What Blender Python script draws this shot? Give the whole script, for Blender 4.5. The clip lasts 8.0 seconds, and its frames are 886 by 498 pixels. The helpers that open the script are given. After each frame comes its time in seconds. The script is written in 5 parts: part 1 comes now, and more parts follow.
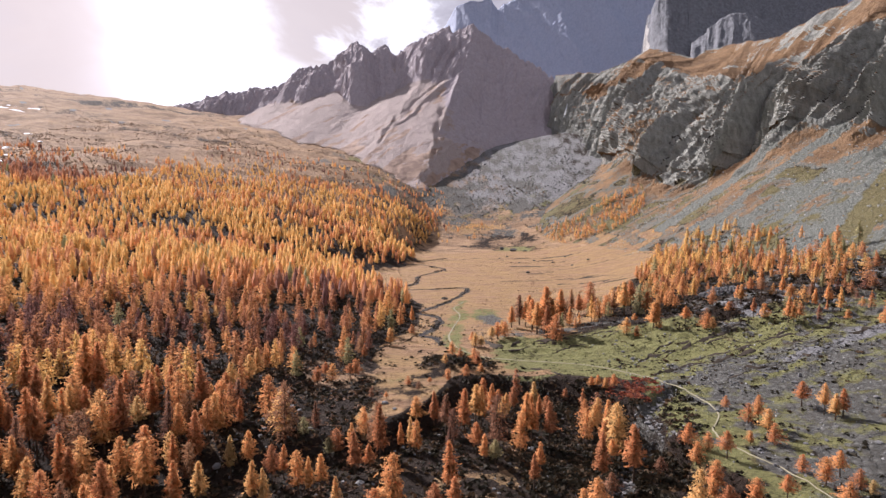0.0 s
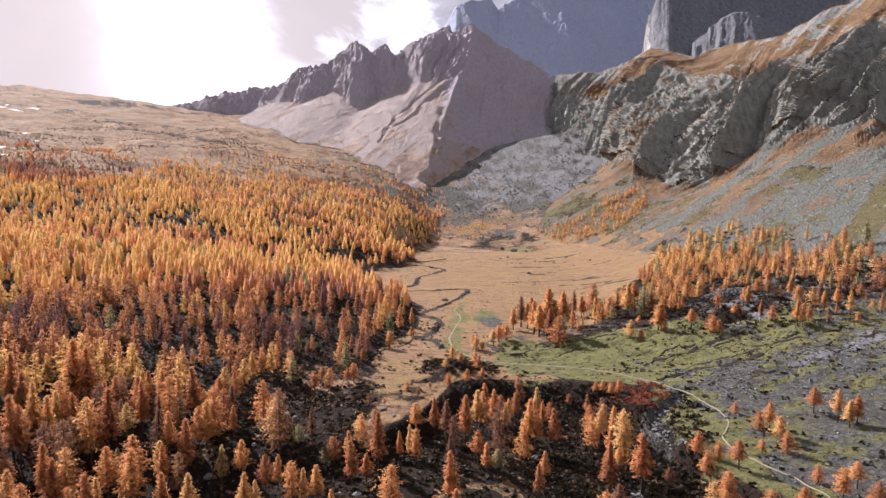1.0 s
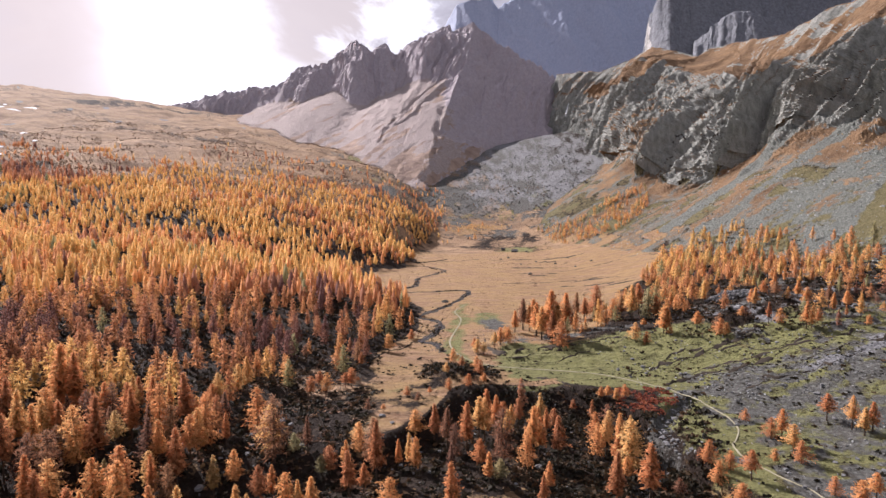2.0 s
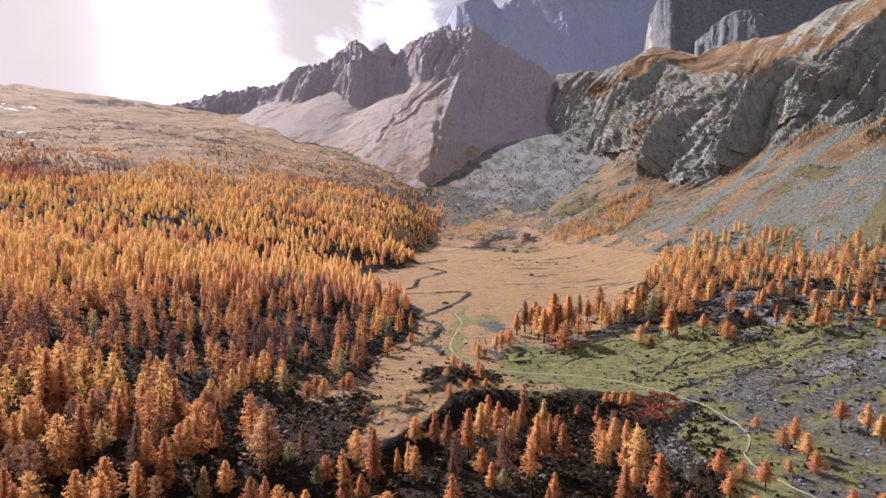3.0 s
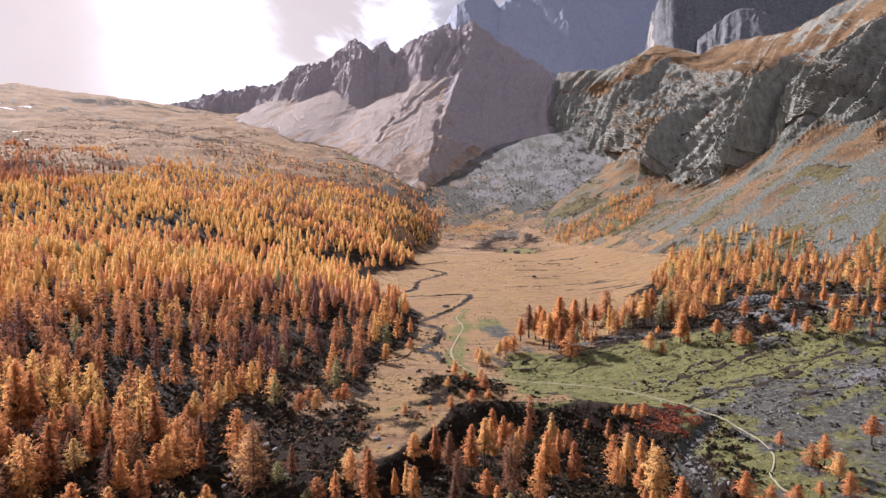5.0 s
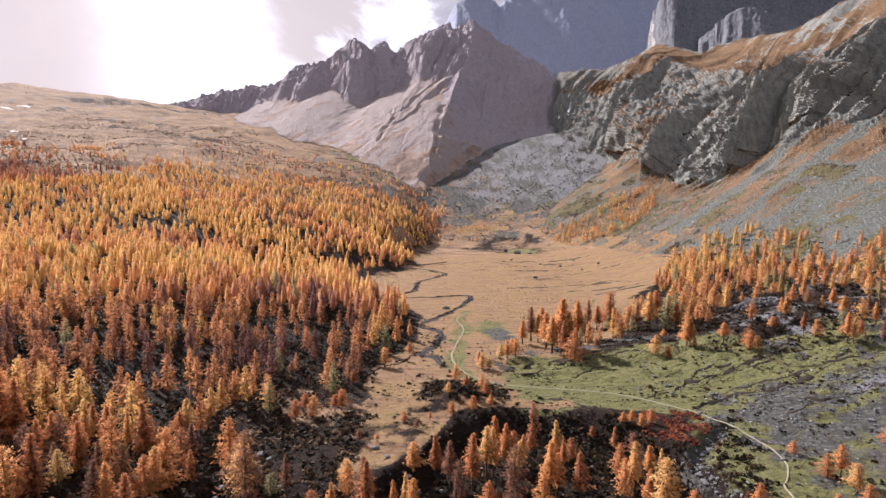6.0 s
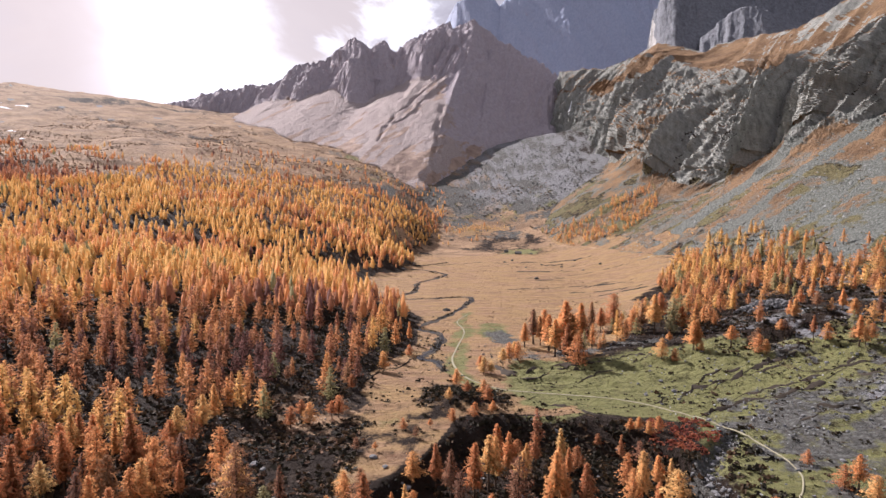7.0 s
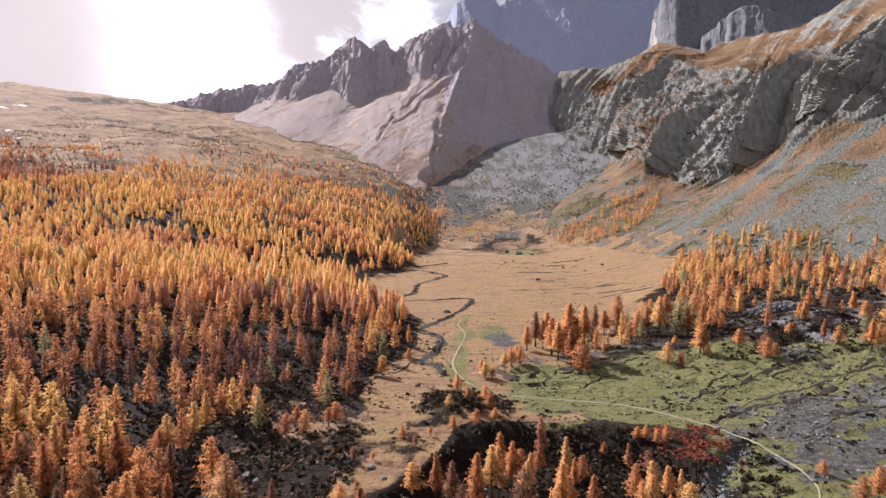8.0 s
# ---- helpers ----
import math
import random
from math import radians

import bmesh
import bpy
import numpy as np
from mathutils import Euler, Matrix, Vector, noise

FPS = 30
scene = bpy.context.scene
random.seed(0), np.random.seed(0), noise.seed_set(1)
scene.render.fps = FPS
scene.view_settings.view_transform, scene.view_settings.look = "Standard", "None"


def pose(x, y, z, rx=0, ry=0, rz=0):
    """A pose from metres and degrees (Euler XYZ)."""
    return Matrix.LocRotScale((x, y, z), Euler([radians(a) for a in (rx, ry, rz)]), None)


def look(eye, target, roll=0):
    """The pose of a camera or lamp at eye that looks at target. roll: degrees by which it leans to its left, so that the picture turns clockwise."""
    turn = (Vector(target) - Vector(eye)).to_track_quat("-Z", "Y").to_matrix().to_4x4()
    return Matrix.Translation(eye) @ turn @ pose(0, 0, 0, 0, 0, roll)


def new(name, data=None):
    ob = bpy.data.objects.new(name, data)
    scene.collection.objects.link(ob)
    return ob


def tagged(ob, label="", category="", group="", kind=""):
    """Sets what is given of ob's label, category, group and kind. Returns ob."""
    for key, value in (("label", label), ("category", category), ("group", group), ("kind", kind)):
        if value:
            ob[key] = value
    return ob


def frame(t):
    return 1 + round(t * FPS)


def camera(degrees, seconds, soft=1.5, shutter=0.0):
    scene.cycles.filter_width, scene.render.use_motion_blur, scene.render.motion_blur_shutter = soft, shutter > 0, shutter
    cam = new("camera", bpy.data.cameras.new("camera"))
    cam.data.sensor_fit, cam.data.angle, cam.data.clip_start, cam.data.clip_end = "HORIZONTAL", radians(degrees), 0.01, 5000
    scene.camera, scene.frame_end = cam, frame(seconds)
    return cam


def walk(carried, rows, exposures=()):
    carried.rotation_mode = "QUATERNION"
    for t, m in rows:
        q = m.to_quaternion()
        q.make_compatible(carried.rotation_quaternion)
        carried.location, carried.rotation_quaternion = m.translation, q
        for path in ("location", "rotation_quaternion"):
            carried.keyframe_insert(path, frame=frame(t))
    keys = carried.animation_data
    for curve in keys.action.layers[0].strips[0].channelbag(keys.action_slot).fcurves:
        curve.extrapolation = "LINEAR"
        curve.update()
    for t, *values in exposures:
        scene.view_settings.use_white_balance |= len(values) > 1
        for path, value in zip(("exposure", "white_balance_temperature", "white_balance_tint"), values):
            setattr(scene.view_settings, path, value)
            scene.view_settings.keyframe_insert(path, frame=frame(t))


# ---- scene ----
# ---- camera ----
cam = camera(73.0, 8.0, soft=1.45)
walk(cam, [(t, pose(-0.15 * t, 6.248 * t, 70.0 - 0.027 * t, 85.15, 0, 0)) for t in (0.0, 1.0, 2.0, 3.0, 4.0, 5.0, 6.0, 7.0, 8.0)], [(0.0, 1.0, 5750, 21), (8.0, 1.0, 5750, 21)])

# ---- daylight ----
SUN_AZIMUTH, SUN_HEIGHT = radians(45), radians(35)  # west of the valley's axis, above the horizon
sun_way = Vector((-math.sin(SUN_AZIMUTH) * math.cos(SUN_HEIGHT), math.cos(SUN_AZIMUTH) * math.cos(SUN_HEIGHT), math.sin(SUN_HEIGHT)))
sun_data = bpy.data.lights.new("sun", "SUN")
sun_data.energy, sun_data.angle, sun_data.color = 5.0, radians(0.6), (1.0, 0.9, 0.76)
sun = new("sun", sun_data)
sun.matrix_world = look(sun_way * 100, (0, 0, 0))


def build_sky():
    world = bpy.data.worlds.new("sky")
    scene.world = world
    world.use_nodes = True
    n, ln = world.node_tree.nodes, world.node_tree.links
    n.clear()

    def node(kind, **values):
        nd = n.new(kind)
        for key, value in values.items():
            nd.inputs[key.replace("_", " ")].default_value = value
        return nd

    out, back = n.new("ShaderNodeOutputWorld"), n.new("ShaderNodeBackground")
    air = n.new("ShaderNodeTexSky")
    air.sky_type, air.sun_disc, air.sun_elevation, air.sun_rotation = "NISHITA", False, SUN_HEIGHT, -SUN_AZIMUTH
    air.altitude, air.air_density, air.dust_density = 1800, 1.0, 1.5
    dim = n.new("ShaderNodeVectorMath")
    dim.operation = "SCALE"
    dim.inputs["Scale"].default_value = 0.065
    ln.new(air.outputs[0], dim.inputs[0])
    where = n.new("ShaderNodeTexCoord")
    # thin bright cloud round and below the sun, thicker grey cloud away from it
    dot = n.new("ShaderNodeVectorMath")
    dot.operation = "DOT_PRODUCT"
    dot.inputs[1].default_value = (-0.40, 0.885, 0.24)
    ln.new(where.outputs["Generated"], dot.inputs[0])
    up = n.new("ShaderNodeMath")
    up.operation = "MAXIMUM"
    up.inputs[1].default_value = 0.0
    ln.new(dot.outputs["Value"], up.inputs[0])
    near = n.new("ShaderNodeMath")
    near.operation = "POWER"
    near.inputs[1].default_value = 150.0
    ln.new(up.outputs[0], near.inputs[0])
    puff = node("ShaderNodeTexNoise", Scale=5.5, Detail=7.0, Roughness=0.58, Distortion=0.4)
    stretch = n.new("ShaderNodeMapping")
    stretch.inputs["Scale"].default_value = (1.0, 1.0, 2.2)
    stretch.inputs["Location"].default_value = (0.62, 0.1, 0.35)
    ln.new(where.outputs["Generated"], stretch.inputs[0])
    ln.new(stretch.outputs[0], puff.inputs["Vector"])
    shade = n.new("ShaderNodeValToRGB")
    shade.color_ramp.elements[0].position, shade.color_ramp.elements[0].color = 0.36, (0.58, 0.545, 0.55, 1)
    shade.color_ramp.elements[1].position, shade.color_ramp.elements[1].color = 0.62, (0.95, 0.90, 0.86, 1)
    ln.new(puff.outputs["Fac"], shade.inputs[0])
    gain = n.new("ShaderNodeMath")
    gain.operation = "MULTIPLY_ADD"
    gain.inputs[1].default_value, gain.inputs[2].default_value = 1.35, 0.32
    ln.new(near.outputs[0], gain.inputs[0])
    wide = n.new("ShaderNodeMath")
    wide.operation = "POWER"
    wide.inputs[1].default_value = 7.0
    ln.new(up.outputs[0], wide.inputs[0])
    halo = n.new("ShaderNodeMath")
    halo.operation = "MULTIPLY_ADD"
    halo.inputs[1].default_value = 0.30
    ln.new(wide.outputs[0], halo.inputs[0])
    ln.new(gain.outputs[0], halo.inputs[2])
    lit = n.new("ShaderNodeVectorMath")
    lit.operation = "SCALE"
    ln.new(shade.outputs[0], lit.inputs[0])
    ln.new(halo.outputs[0], lit.inputs["Scale"])
    cover = n.new("ShaderNodeMapRange")
    cover.inputs["From Min"].default_value, cover.inputs["From Max"].default_value = 0.27, 0.44
    puff2 = node("ShaderNodeTexNoise", Scale=3.1, Detail=6.0, Roughness=0.55)
    ln.new(stretch.outputs[0], puff2.inputs["Vector"])
    thick = n.new("ShaderNodeMath")
    thick.operation = "MULTIPLY_ADD"
    thick.inputs[1].default_value = 0.5
    ln.new(near.outputs[0], thick.inputs[0])
    ln.new(puff2.outputs["Fac"], thick.inputs[2])
    ln.new(thick.outputs[0], cover.inputs["Value"])
    mix = n.new("ShaderNodeMix")
    mix.data_type = "RGBA"
    ln.new(cover.outputs[0], mix.inputs["Factor"])
    ln.new(dim.outputs[0], mix.inputs["A"])
    ln.new(lit.outputs[0], mix.inputs["B"])
    sky = mix.outputs["Result"]
    # two thicker banks of cloud in front of the glow, and a white one above the central peak
    for way, thin, dense, tone in (((-0.60, 0.768, 0.215), 0.960, 0.996, (0.44, 0.37, 0.32, 1)), ((-0.150, 0.93, 0.345), 0.9865, 0.9965, (0.40, 0.345, 0.305, 1)), ((-0.062, 0.962, 0.262), 0.9955, 0.9985, (0.60, 0.575, 0.56, 1))):
        toward = n.new("ShaderNodeVectorMath")
        toward.operation = "DOT_PRODUCT"
        toward.inputs[1].default_value = Vector(way).normalized()
        ln.new(where.outputs["Generated"], toward.inputs[0])
        ragged = n.new("ShaderNodeMath")
        ragged.operation = "MULTIPLY_ADD"
        ragged.inputs[1].default_value = 0.035
        ln.new(puff.outputs["Fac"], ragged.inputs[0])
        ln.new(toward.outputs["Value"], ragged.inputs[2])
        bank = n.new("ShaderNodeMapRange")
        bank.interpolation_type = "SMOOTHSTEP"
        bank.inputs["From Min"].default_value, bank.inputs["From Max"].default_value = thin + 0.0175, dense + 0.0175
        bank.inputs["To Max"].default_value = 0.92
        ln.new(ragged.outputs[0], bank.inputs["Value"])
        veil = n.new("ShaderNodeMix")
        veil.data_type = "RGBA"
        veil.inputs["B"].default_value = tone
        ln.new(bank.outputs[0], veil.inputs["Factor"])
        ln.new(sky, veil.inputs["A"])
        sky = veil.outputs["Result"]
    ln.new(sky, back.inputs["Color"])
    ln.new(back.outputs[0], out.inputs["Surface"])


build_sky()


# ---- the lie of the land ----
def lattice(i, j, k):
    n = (i * 374761393 + j * 668265263 + k * 1274126177) & 0xFFFFFFFF
    n = ((n ^ (n >> 13)) * 1274126177) & 0xFFFFFFFF
    return ((n ^ (n >> 16)) & 0xFFFF) / 65535.0


def vnoise(x, y, z=0.0):
    """Smooth value noise, -1 to 1, on arrays."""
    x, y, z = np.broadcast_arrays(np.asarray(x, float), np.asarray(y, float), np.asarray(z, float))
    i, j, k = np.floor(x).astype(np.int64), np.floor(y).astype(np.int64), np.floor(z).astype(np.int64)
    u, v, w = x - i, y - j, z - k
    u, v, w = (a * a * a * (a * (a * 6 - 15) + 10) for a in (u, v, w))
    out = 0.0
    for di, wu in ((0, 1 - u), (1, u)):
        for dj, wv in ((0, 1 - v), (1, v)):
            for dk, ww in ((0, 1 - w), (1, w)):
                out = out + lattice(i + di, j + dj, k + dk) * wu * wv * ww
    return out * 2 - 1


def fbm(x, y, z=0.0, octaves=4, gain=0.5):
    total, amp, norm = 0.0, 1.0, 0.0
    for o in range(octaves):
        total = total + amp * vnoise(x * 2**o + 17.3 * o, y * 2**o - 9.1 * o, z * 2**o + 5.7 * o)
        norm += amp
        amp *= gain
    return total / norm


def ridged(x, y, z=0.0, octaves=4, gain=0.55):
    total, amp, norm = 0.0, 1.0, 0.0
    for o in range(octaves):
        total = total + amp * (1 - np.abs(vnoise(x * 2**o + 3.1 * o, y * 2**o + 7.7 * o, z * 2**o)) * 2)
        norm += amp
        amp *= gain
    return total / norm


def smooth(a, lo, hi):
    t = np.clip((a - lo) / (hi - lo), 0, 1)
    return t * t * (3 - 2 * t)


def ramp(a, soft):
    return 0.5 * (a + np.sqrt(a * a + soft * soft))


def wood_edge(y):
    return np.interp(y, (100, 190, 257, 286, 324, 400, 480, 553, 600, 640, 731, 800, 900, 1000), (-70, -45, -32, -25, -15, -20, -60, -75, -40, -28, -42, -24, -4, 8))


def east_edge(y):
    return np.interp(y, (100, 200, 260, 300, 400, 500, 600, 800, 1000), (120, 110, 90, 60, 90, 120, 125, 110, 60))


def hollow_edge(x):
    return np.interp(x, (-60, -18, -6, 5, 20, 40, 56, 64, 72, 88), (165, 186, 205, 226, 233, 231, 226, 210, 165, 110))


def land(x, y):
    """Height of the ground sheet at x, y."""
    x, y = np.asarray(x, float), np.asarray(y, float)
    d = ramp(wood_edge(y) - x, 12) - 1.5
    d = np.maximum(d, 0)
    ye = np.minimum(y, 1800) - 0.15 * np.maximum(y - 1800, 0)
    west = 90 * (1 - np.exp(-d / 600)) + 0.22 * ramp(ye - 500, 60) * d / (d + 42)
    head = 0.32 * ramp(np.minimum(y, 1400) - 830, 60) - 0.3
    east = 0.2 * np.maximum(ramp(x - east_edge(y), 14) - 2, 0)
    east = np.minimum(east, 45)
    z = 0.5 * (west + head + np.sqrt((west - head) ** 2 + 60)) - 3.6 + east
    z = z - (4.0 + 2.8 * smooth(y, 140, 190)) * smooth(hollow_edge(x) - y, 0, 14) * smooth(110 - x, 0, 30)
    z = z - 0.02 * ramp(240 - y, 20)
    z = z + 4.5 * np.exp(-((x - 4) ** 2 / 130 + (y - 240) ** 2 / 90))
    # hummocks off the meadow, low swells on it
    rough = np.clip((d - 2) / 25, 0, 1) + np.clip(east / 6, 0, 1) + 0.8 * smooth(hollow_edge(x) - y, -4, 6) + smooth(y, 850, 1000)
    z = z + np.minimum(rough, 1.3) * (2.2 * fbm(x / 34, y / 34, 0.3) + 0.5 * fbm(x / 7, y / 7, 1.3, 3)) + 0.25 * fbm(x / 22, y / 22, 4.1)
    z = z + smooth(y, 600, 1200) * 9 * fbm(x / 150, y / 150, 2.2) * np.clip(d / 80, 0, 1)
    high = smooth(y, 620, 900) * np.clip(d / 120, 0, 1)
    z = z + high * (7 * ridged(x / 150, y / 70, 5.2, 4) + 2.6 * fbm(x / 26, y / 17, 8.2, 5, 0.6) - 3)
    z = z + 0.085 * np.maximum(-x - 700, 0) * smooth(y, 900, 1700)
    z = z + smooth(x, 66, 84) * smooth(320 - y, 0, 30) * (0.4 * fbm(x / 4.5, y / 3.2, 12.2, 3) + 0.7 * ridged(x / 19, y / 9, 2.8, 3))
    z = z + smooth(x - wood_edge(y), 4, 20) * smooth(y, 300, 330) * smooth(760 - y, 0, 60) * (0.22 * fbm(x / 12, y / 6, 14.2, 3) + smooth(x, 20, 80) * 0.7 * ridged(x / 55, y / 14, 16.2, 3))
    z = z + smooth(x, -95, -80) * smooth(-18 - x, 0, 10) * smooth(270 - y, 0, 15) * (0.7 * fbm(x / 4.2, y / 3.4, 18.2, 3) + 0.5 * ridged(x / 11, y / 8, 19.2, 3))
    # turf steps on the green terrace
    step = fbm(x / 42 + 3, y / 13, 7.7, 3)
    green = smooth(x, 18, 34) * smooth(y, 250, 264) * smooth(300 - y, 0, 14)
    z = z + green * 1.5 * (np.round(step * 4) - step * 4 + step * 2)
    return z


# ---- materials ----
class Nodes:
    """A small hand for node trees."""

    def __init__(self, name):
        self.mat = bpy.data.materials.new(name)
        self.mat.use_nodes = True
        self.n, self.ln = self.mat.node_tree.nodes, self.mat.node_tree.links
        self.bsdf = self.n["Principled BSDF"]
        self.out = self.n["Material Output"]
        self.where = self.n.new("ShaderNodeTexCoord").outputs["Object"]

    def link(self, a, b):
        self.ln.new(a, b)

    def noise(self, scale, detail=4.0, rough=0.6, squash=(1, 1, 1)):
        m = self.n.new("ShaderNodeMapping")
        m.inputs["Scale"].default_value = [scale * s for s in squash]
        self.link(self.where, m.inputs[0])
        t = self.n.new("ShaderNodeTexNoise")
        t.inputs["Scale"].default_value, t.inputs["Detail"].default_value, t.inputs["Roughness"].default_value = 1.0, detail, rough
        self.link(m.outputs[0], t.inputs["Vector"])
        return t.outputs["Fac"]

    def cells(self, scale, feature="F1"):
        t = self.n.new("ShaderNodeTexVoronoi")
        t.feature = feature
        t.inputs["Scale"].default_value = scale
        self.link(self.where, t.inputs["Vector"])
        return t.outputs["Distance"]

    def steps(self, fac, *stops):
        r = self.n.new("ShaderNodeValToRGB")
        e = r.color_ramp.elements
        while len(e) < len(stops):
            e.new(0.5)
        for k, (p, c) in enumerate(stops):
            e[k].position, e[k].color = p, (*c, 1)
        self.link(fac, r.inputs[0])
        return r.outputs[0]

    def mix(self, fac, a, b, how="MIX"):
        m = self.n.new("ShaderNodeMix")
        m.data_type, m.blend_type = "RGBA", how
        for s, v in (("Factor", fac), ("A", a), ("B", b)):
            if isinstance(v, (int, float)):
                m.inputs[s].default_value = v
            elif isinstance(v, tuple):
                m.inputs[s].default_value = (*v, 1)
            else:
                self.link(v, m.inputs[s])
        return m.outputs["Result"]

    def math(self, how, a, b=0.0, c=0.0):
        m = self.n.new("ShaderNodeMath")
        m.operation = how
        for k, v in enumerate((a, b, c)):
            if isinstance(v, (int, float)):
                m.inputs[k].default_value = v
            else:
                self.link(v, m.inputs[k])
        return m.outputs[0]

    def attribute(self, name):
        a = self.n.new("ShaderNodeAttribute")
        a.attribute_name = name
        return a

    def channels(self, name):
        s = self.n.new("ShaderNodeSeparateColor")
        self.link(self.attribute(name).outputs["Color"], s.inputs[0])
        return s.outputs

    def bump(self, height, distance, strength=1.0):
        b = self.n.new("ShaderNodeBump")
        b.inputs["Distance"].default_value, b.inputs["Strength"].default_value = distance, strength
        self.link(height, b.inputs["Height"])
        self.link(b.outputs[0], self.bsdf.inputs["Normal"])

    def colour(self, c, rough=0.9, spec=0.2):
        if isinstance(c, tuple):
            self.bsdf.inputs["Base Color"].default_value = (*c, 1)
        else:
            self.link(c, self.bsdf.inputs["Base Color"])
        self.bsdf.inputs["Roughness"].default_value = rough
        self.bsdf.inputs["Specular IOR Level"].default_value = spec


def terrain_material(name, rock_dark, rock_light, gravel_dark, gravel_light, ochre=((0.22, 0.10, 0.03), (0.40, 0.21, 0.07)), relief=2.2, grit=0.5, green=((0.125, 0.112, 0.052), (0.165, 0.168, 0.064), (0.23, 0.222, 0.1))):
    """Heath, meadow, turf, gravel, ochre grass and rock, by the two cover attributes of the sheet."""
    m = Nodes(name)
    grain, mid, wide = m.noise(1.7, 5, 0.7), m.noise(0.22, 4, 0.62), m.noise(0.02, 4, 0.6)
    a, b = m.channels("cover"), m.channels("cover_more")
    # Heath colour, darkened further to hold the shade under the larches.
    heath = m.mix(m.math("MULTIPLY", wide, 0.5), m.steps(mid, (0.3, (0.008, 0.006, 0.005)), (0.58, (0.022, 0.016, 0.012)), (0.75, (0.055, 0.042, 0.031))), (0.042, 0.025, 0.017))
    tan = m.mix(m.steps(m.noise(0.03, 5, 0.7, (1, 2.6, 1)), (0.42, (0, 0, 0)), (0.62, (0.85, 0.85, 0.85))), m.mix(grain, m.steps(mid, (0.3, (0.21, 0.13, 0.06)), (0.7, (0.345, 0.22, 0.10))), (0.37, 0.255, 0.13)), m.steps(m.noise(0.09, 5, 0.7, (1, 3, 1)), (0.35, (0.17, 0.095, 0.06)), (0.6, (0.36, 0.235, 0.15))))
    turf = m.mix(grain, m.steps(mid, (0.28, green[0]), (0.5, green[1]), (0.75, green[2])), m.mix(0.5, green[1], green[2]))
    black = (0, 0, 0)
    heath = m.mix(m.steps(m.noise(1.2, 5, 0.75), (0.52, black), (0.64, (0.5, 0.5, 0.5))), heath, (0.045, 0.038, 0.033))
    creep = m.steps(m.noise(0.16, 5, 0.6, (0.45, 1.5, 1)), (0.465, black), (0.49, (0.8, 0.8, 0.8)), (0.515, black))
    worn = m.steps(m.noise(0.75, 4, 0.7), (0.52, black), (0.68, (0.75, 0.75, 0.75)))
    turf = m.mix(creep, m.mix(m.math("MULTIPLY", worn, 0.22), turf, (0.14, 0.105, 0.06)), (0.085, 0.078, 0.04))
    rill = m.steps(m.noise(0.1, 6, 0.62, (0.28, 1.5, 1)), (0.47, black), (0.49, (0.5, 0.5, 0.5)), (0.51, black))
    tan = m.mix(m.math("MULTIPLY", worn, 0.45), m.mix(rill, tan, (0.10, 0.06, 0.04)), (0.15, 0.085, 0.05))
    stones = m.cells(0.55)
    gravel = m.mix(0.6, m.steps(stones, (0.12, tuple(1.7 * c for c in gravel_light)), (0.34, gravel_light), (0.62, gravel_dark)), m.mix(mid, gravel_dark, gravel_light))
    gravel = m.mix(worn, gravel, (0.07, 0.058, 0.045))
    grass = m.mix(grain, m.steps(mid, (0.3, ochre[0]), (0.7, ochre[1])), ochre[1])
    faded = m.steps(m.noise(0.028, 6, 0.68, (0.8, 1.1, 0.7)), (0.38, (0.58, 0.55, 0.56)), (0.55, (0.98, 0.96, 0.95)), (0.7, (1.3, 1.27, 1.2)))
    grass = m.mix(0.9, grass, faded, "MULTIPLY")
    seams = m.noise(0.13, 6, 0.7, (1.2, 1.2, 0.4))
    rock = m.mix(m.noise(0.6, 5, 0.7), m.steps(seams, (0.32, rock_dark), (0.62, rock_light)), m.mix(grain, rock_dark, rock_light))

    def edge(w):
        """Cover weights, broken up at their borders by the grain."""
        s = m.math("ADD", m.math("ADD", w, m.math("MULTIPLY", m.math("SUBTRACT", mid, 0.5), 0.9)), m.math("MULTIPLY", m.math("SUBTRACT", grain, 0.5), 0.5))
        r = m.n.new("ShaderNodeMapRange")
        r.inputs["From Min"].default_value, r.inputs["From Max"].default_value = 0.38, 0.62
        m.link(s, r.inputs["Value"])
        return r.outputs[0]

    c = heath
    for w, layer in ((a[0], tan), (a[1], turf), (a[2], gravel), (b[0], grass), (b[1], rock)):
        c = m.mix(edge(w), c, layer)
    m.colour(c, 0.92, 0.12)
    lumps = m.math("ADD", m.math("MULTIPLY", m.noise(grit, 6, 0.75), 1.0), m.math("MULTIPLY", stones, 0.25))
    m.bump(lumps, relief, 1.0)
    return m.mat


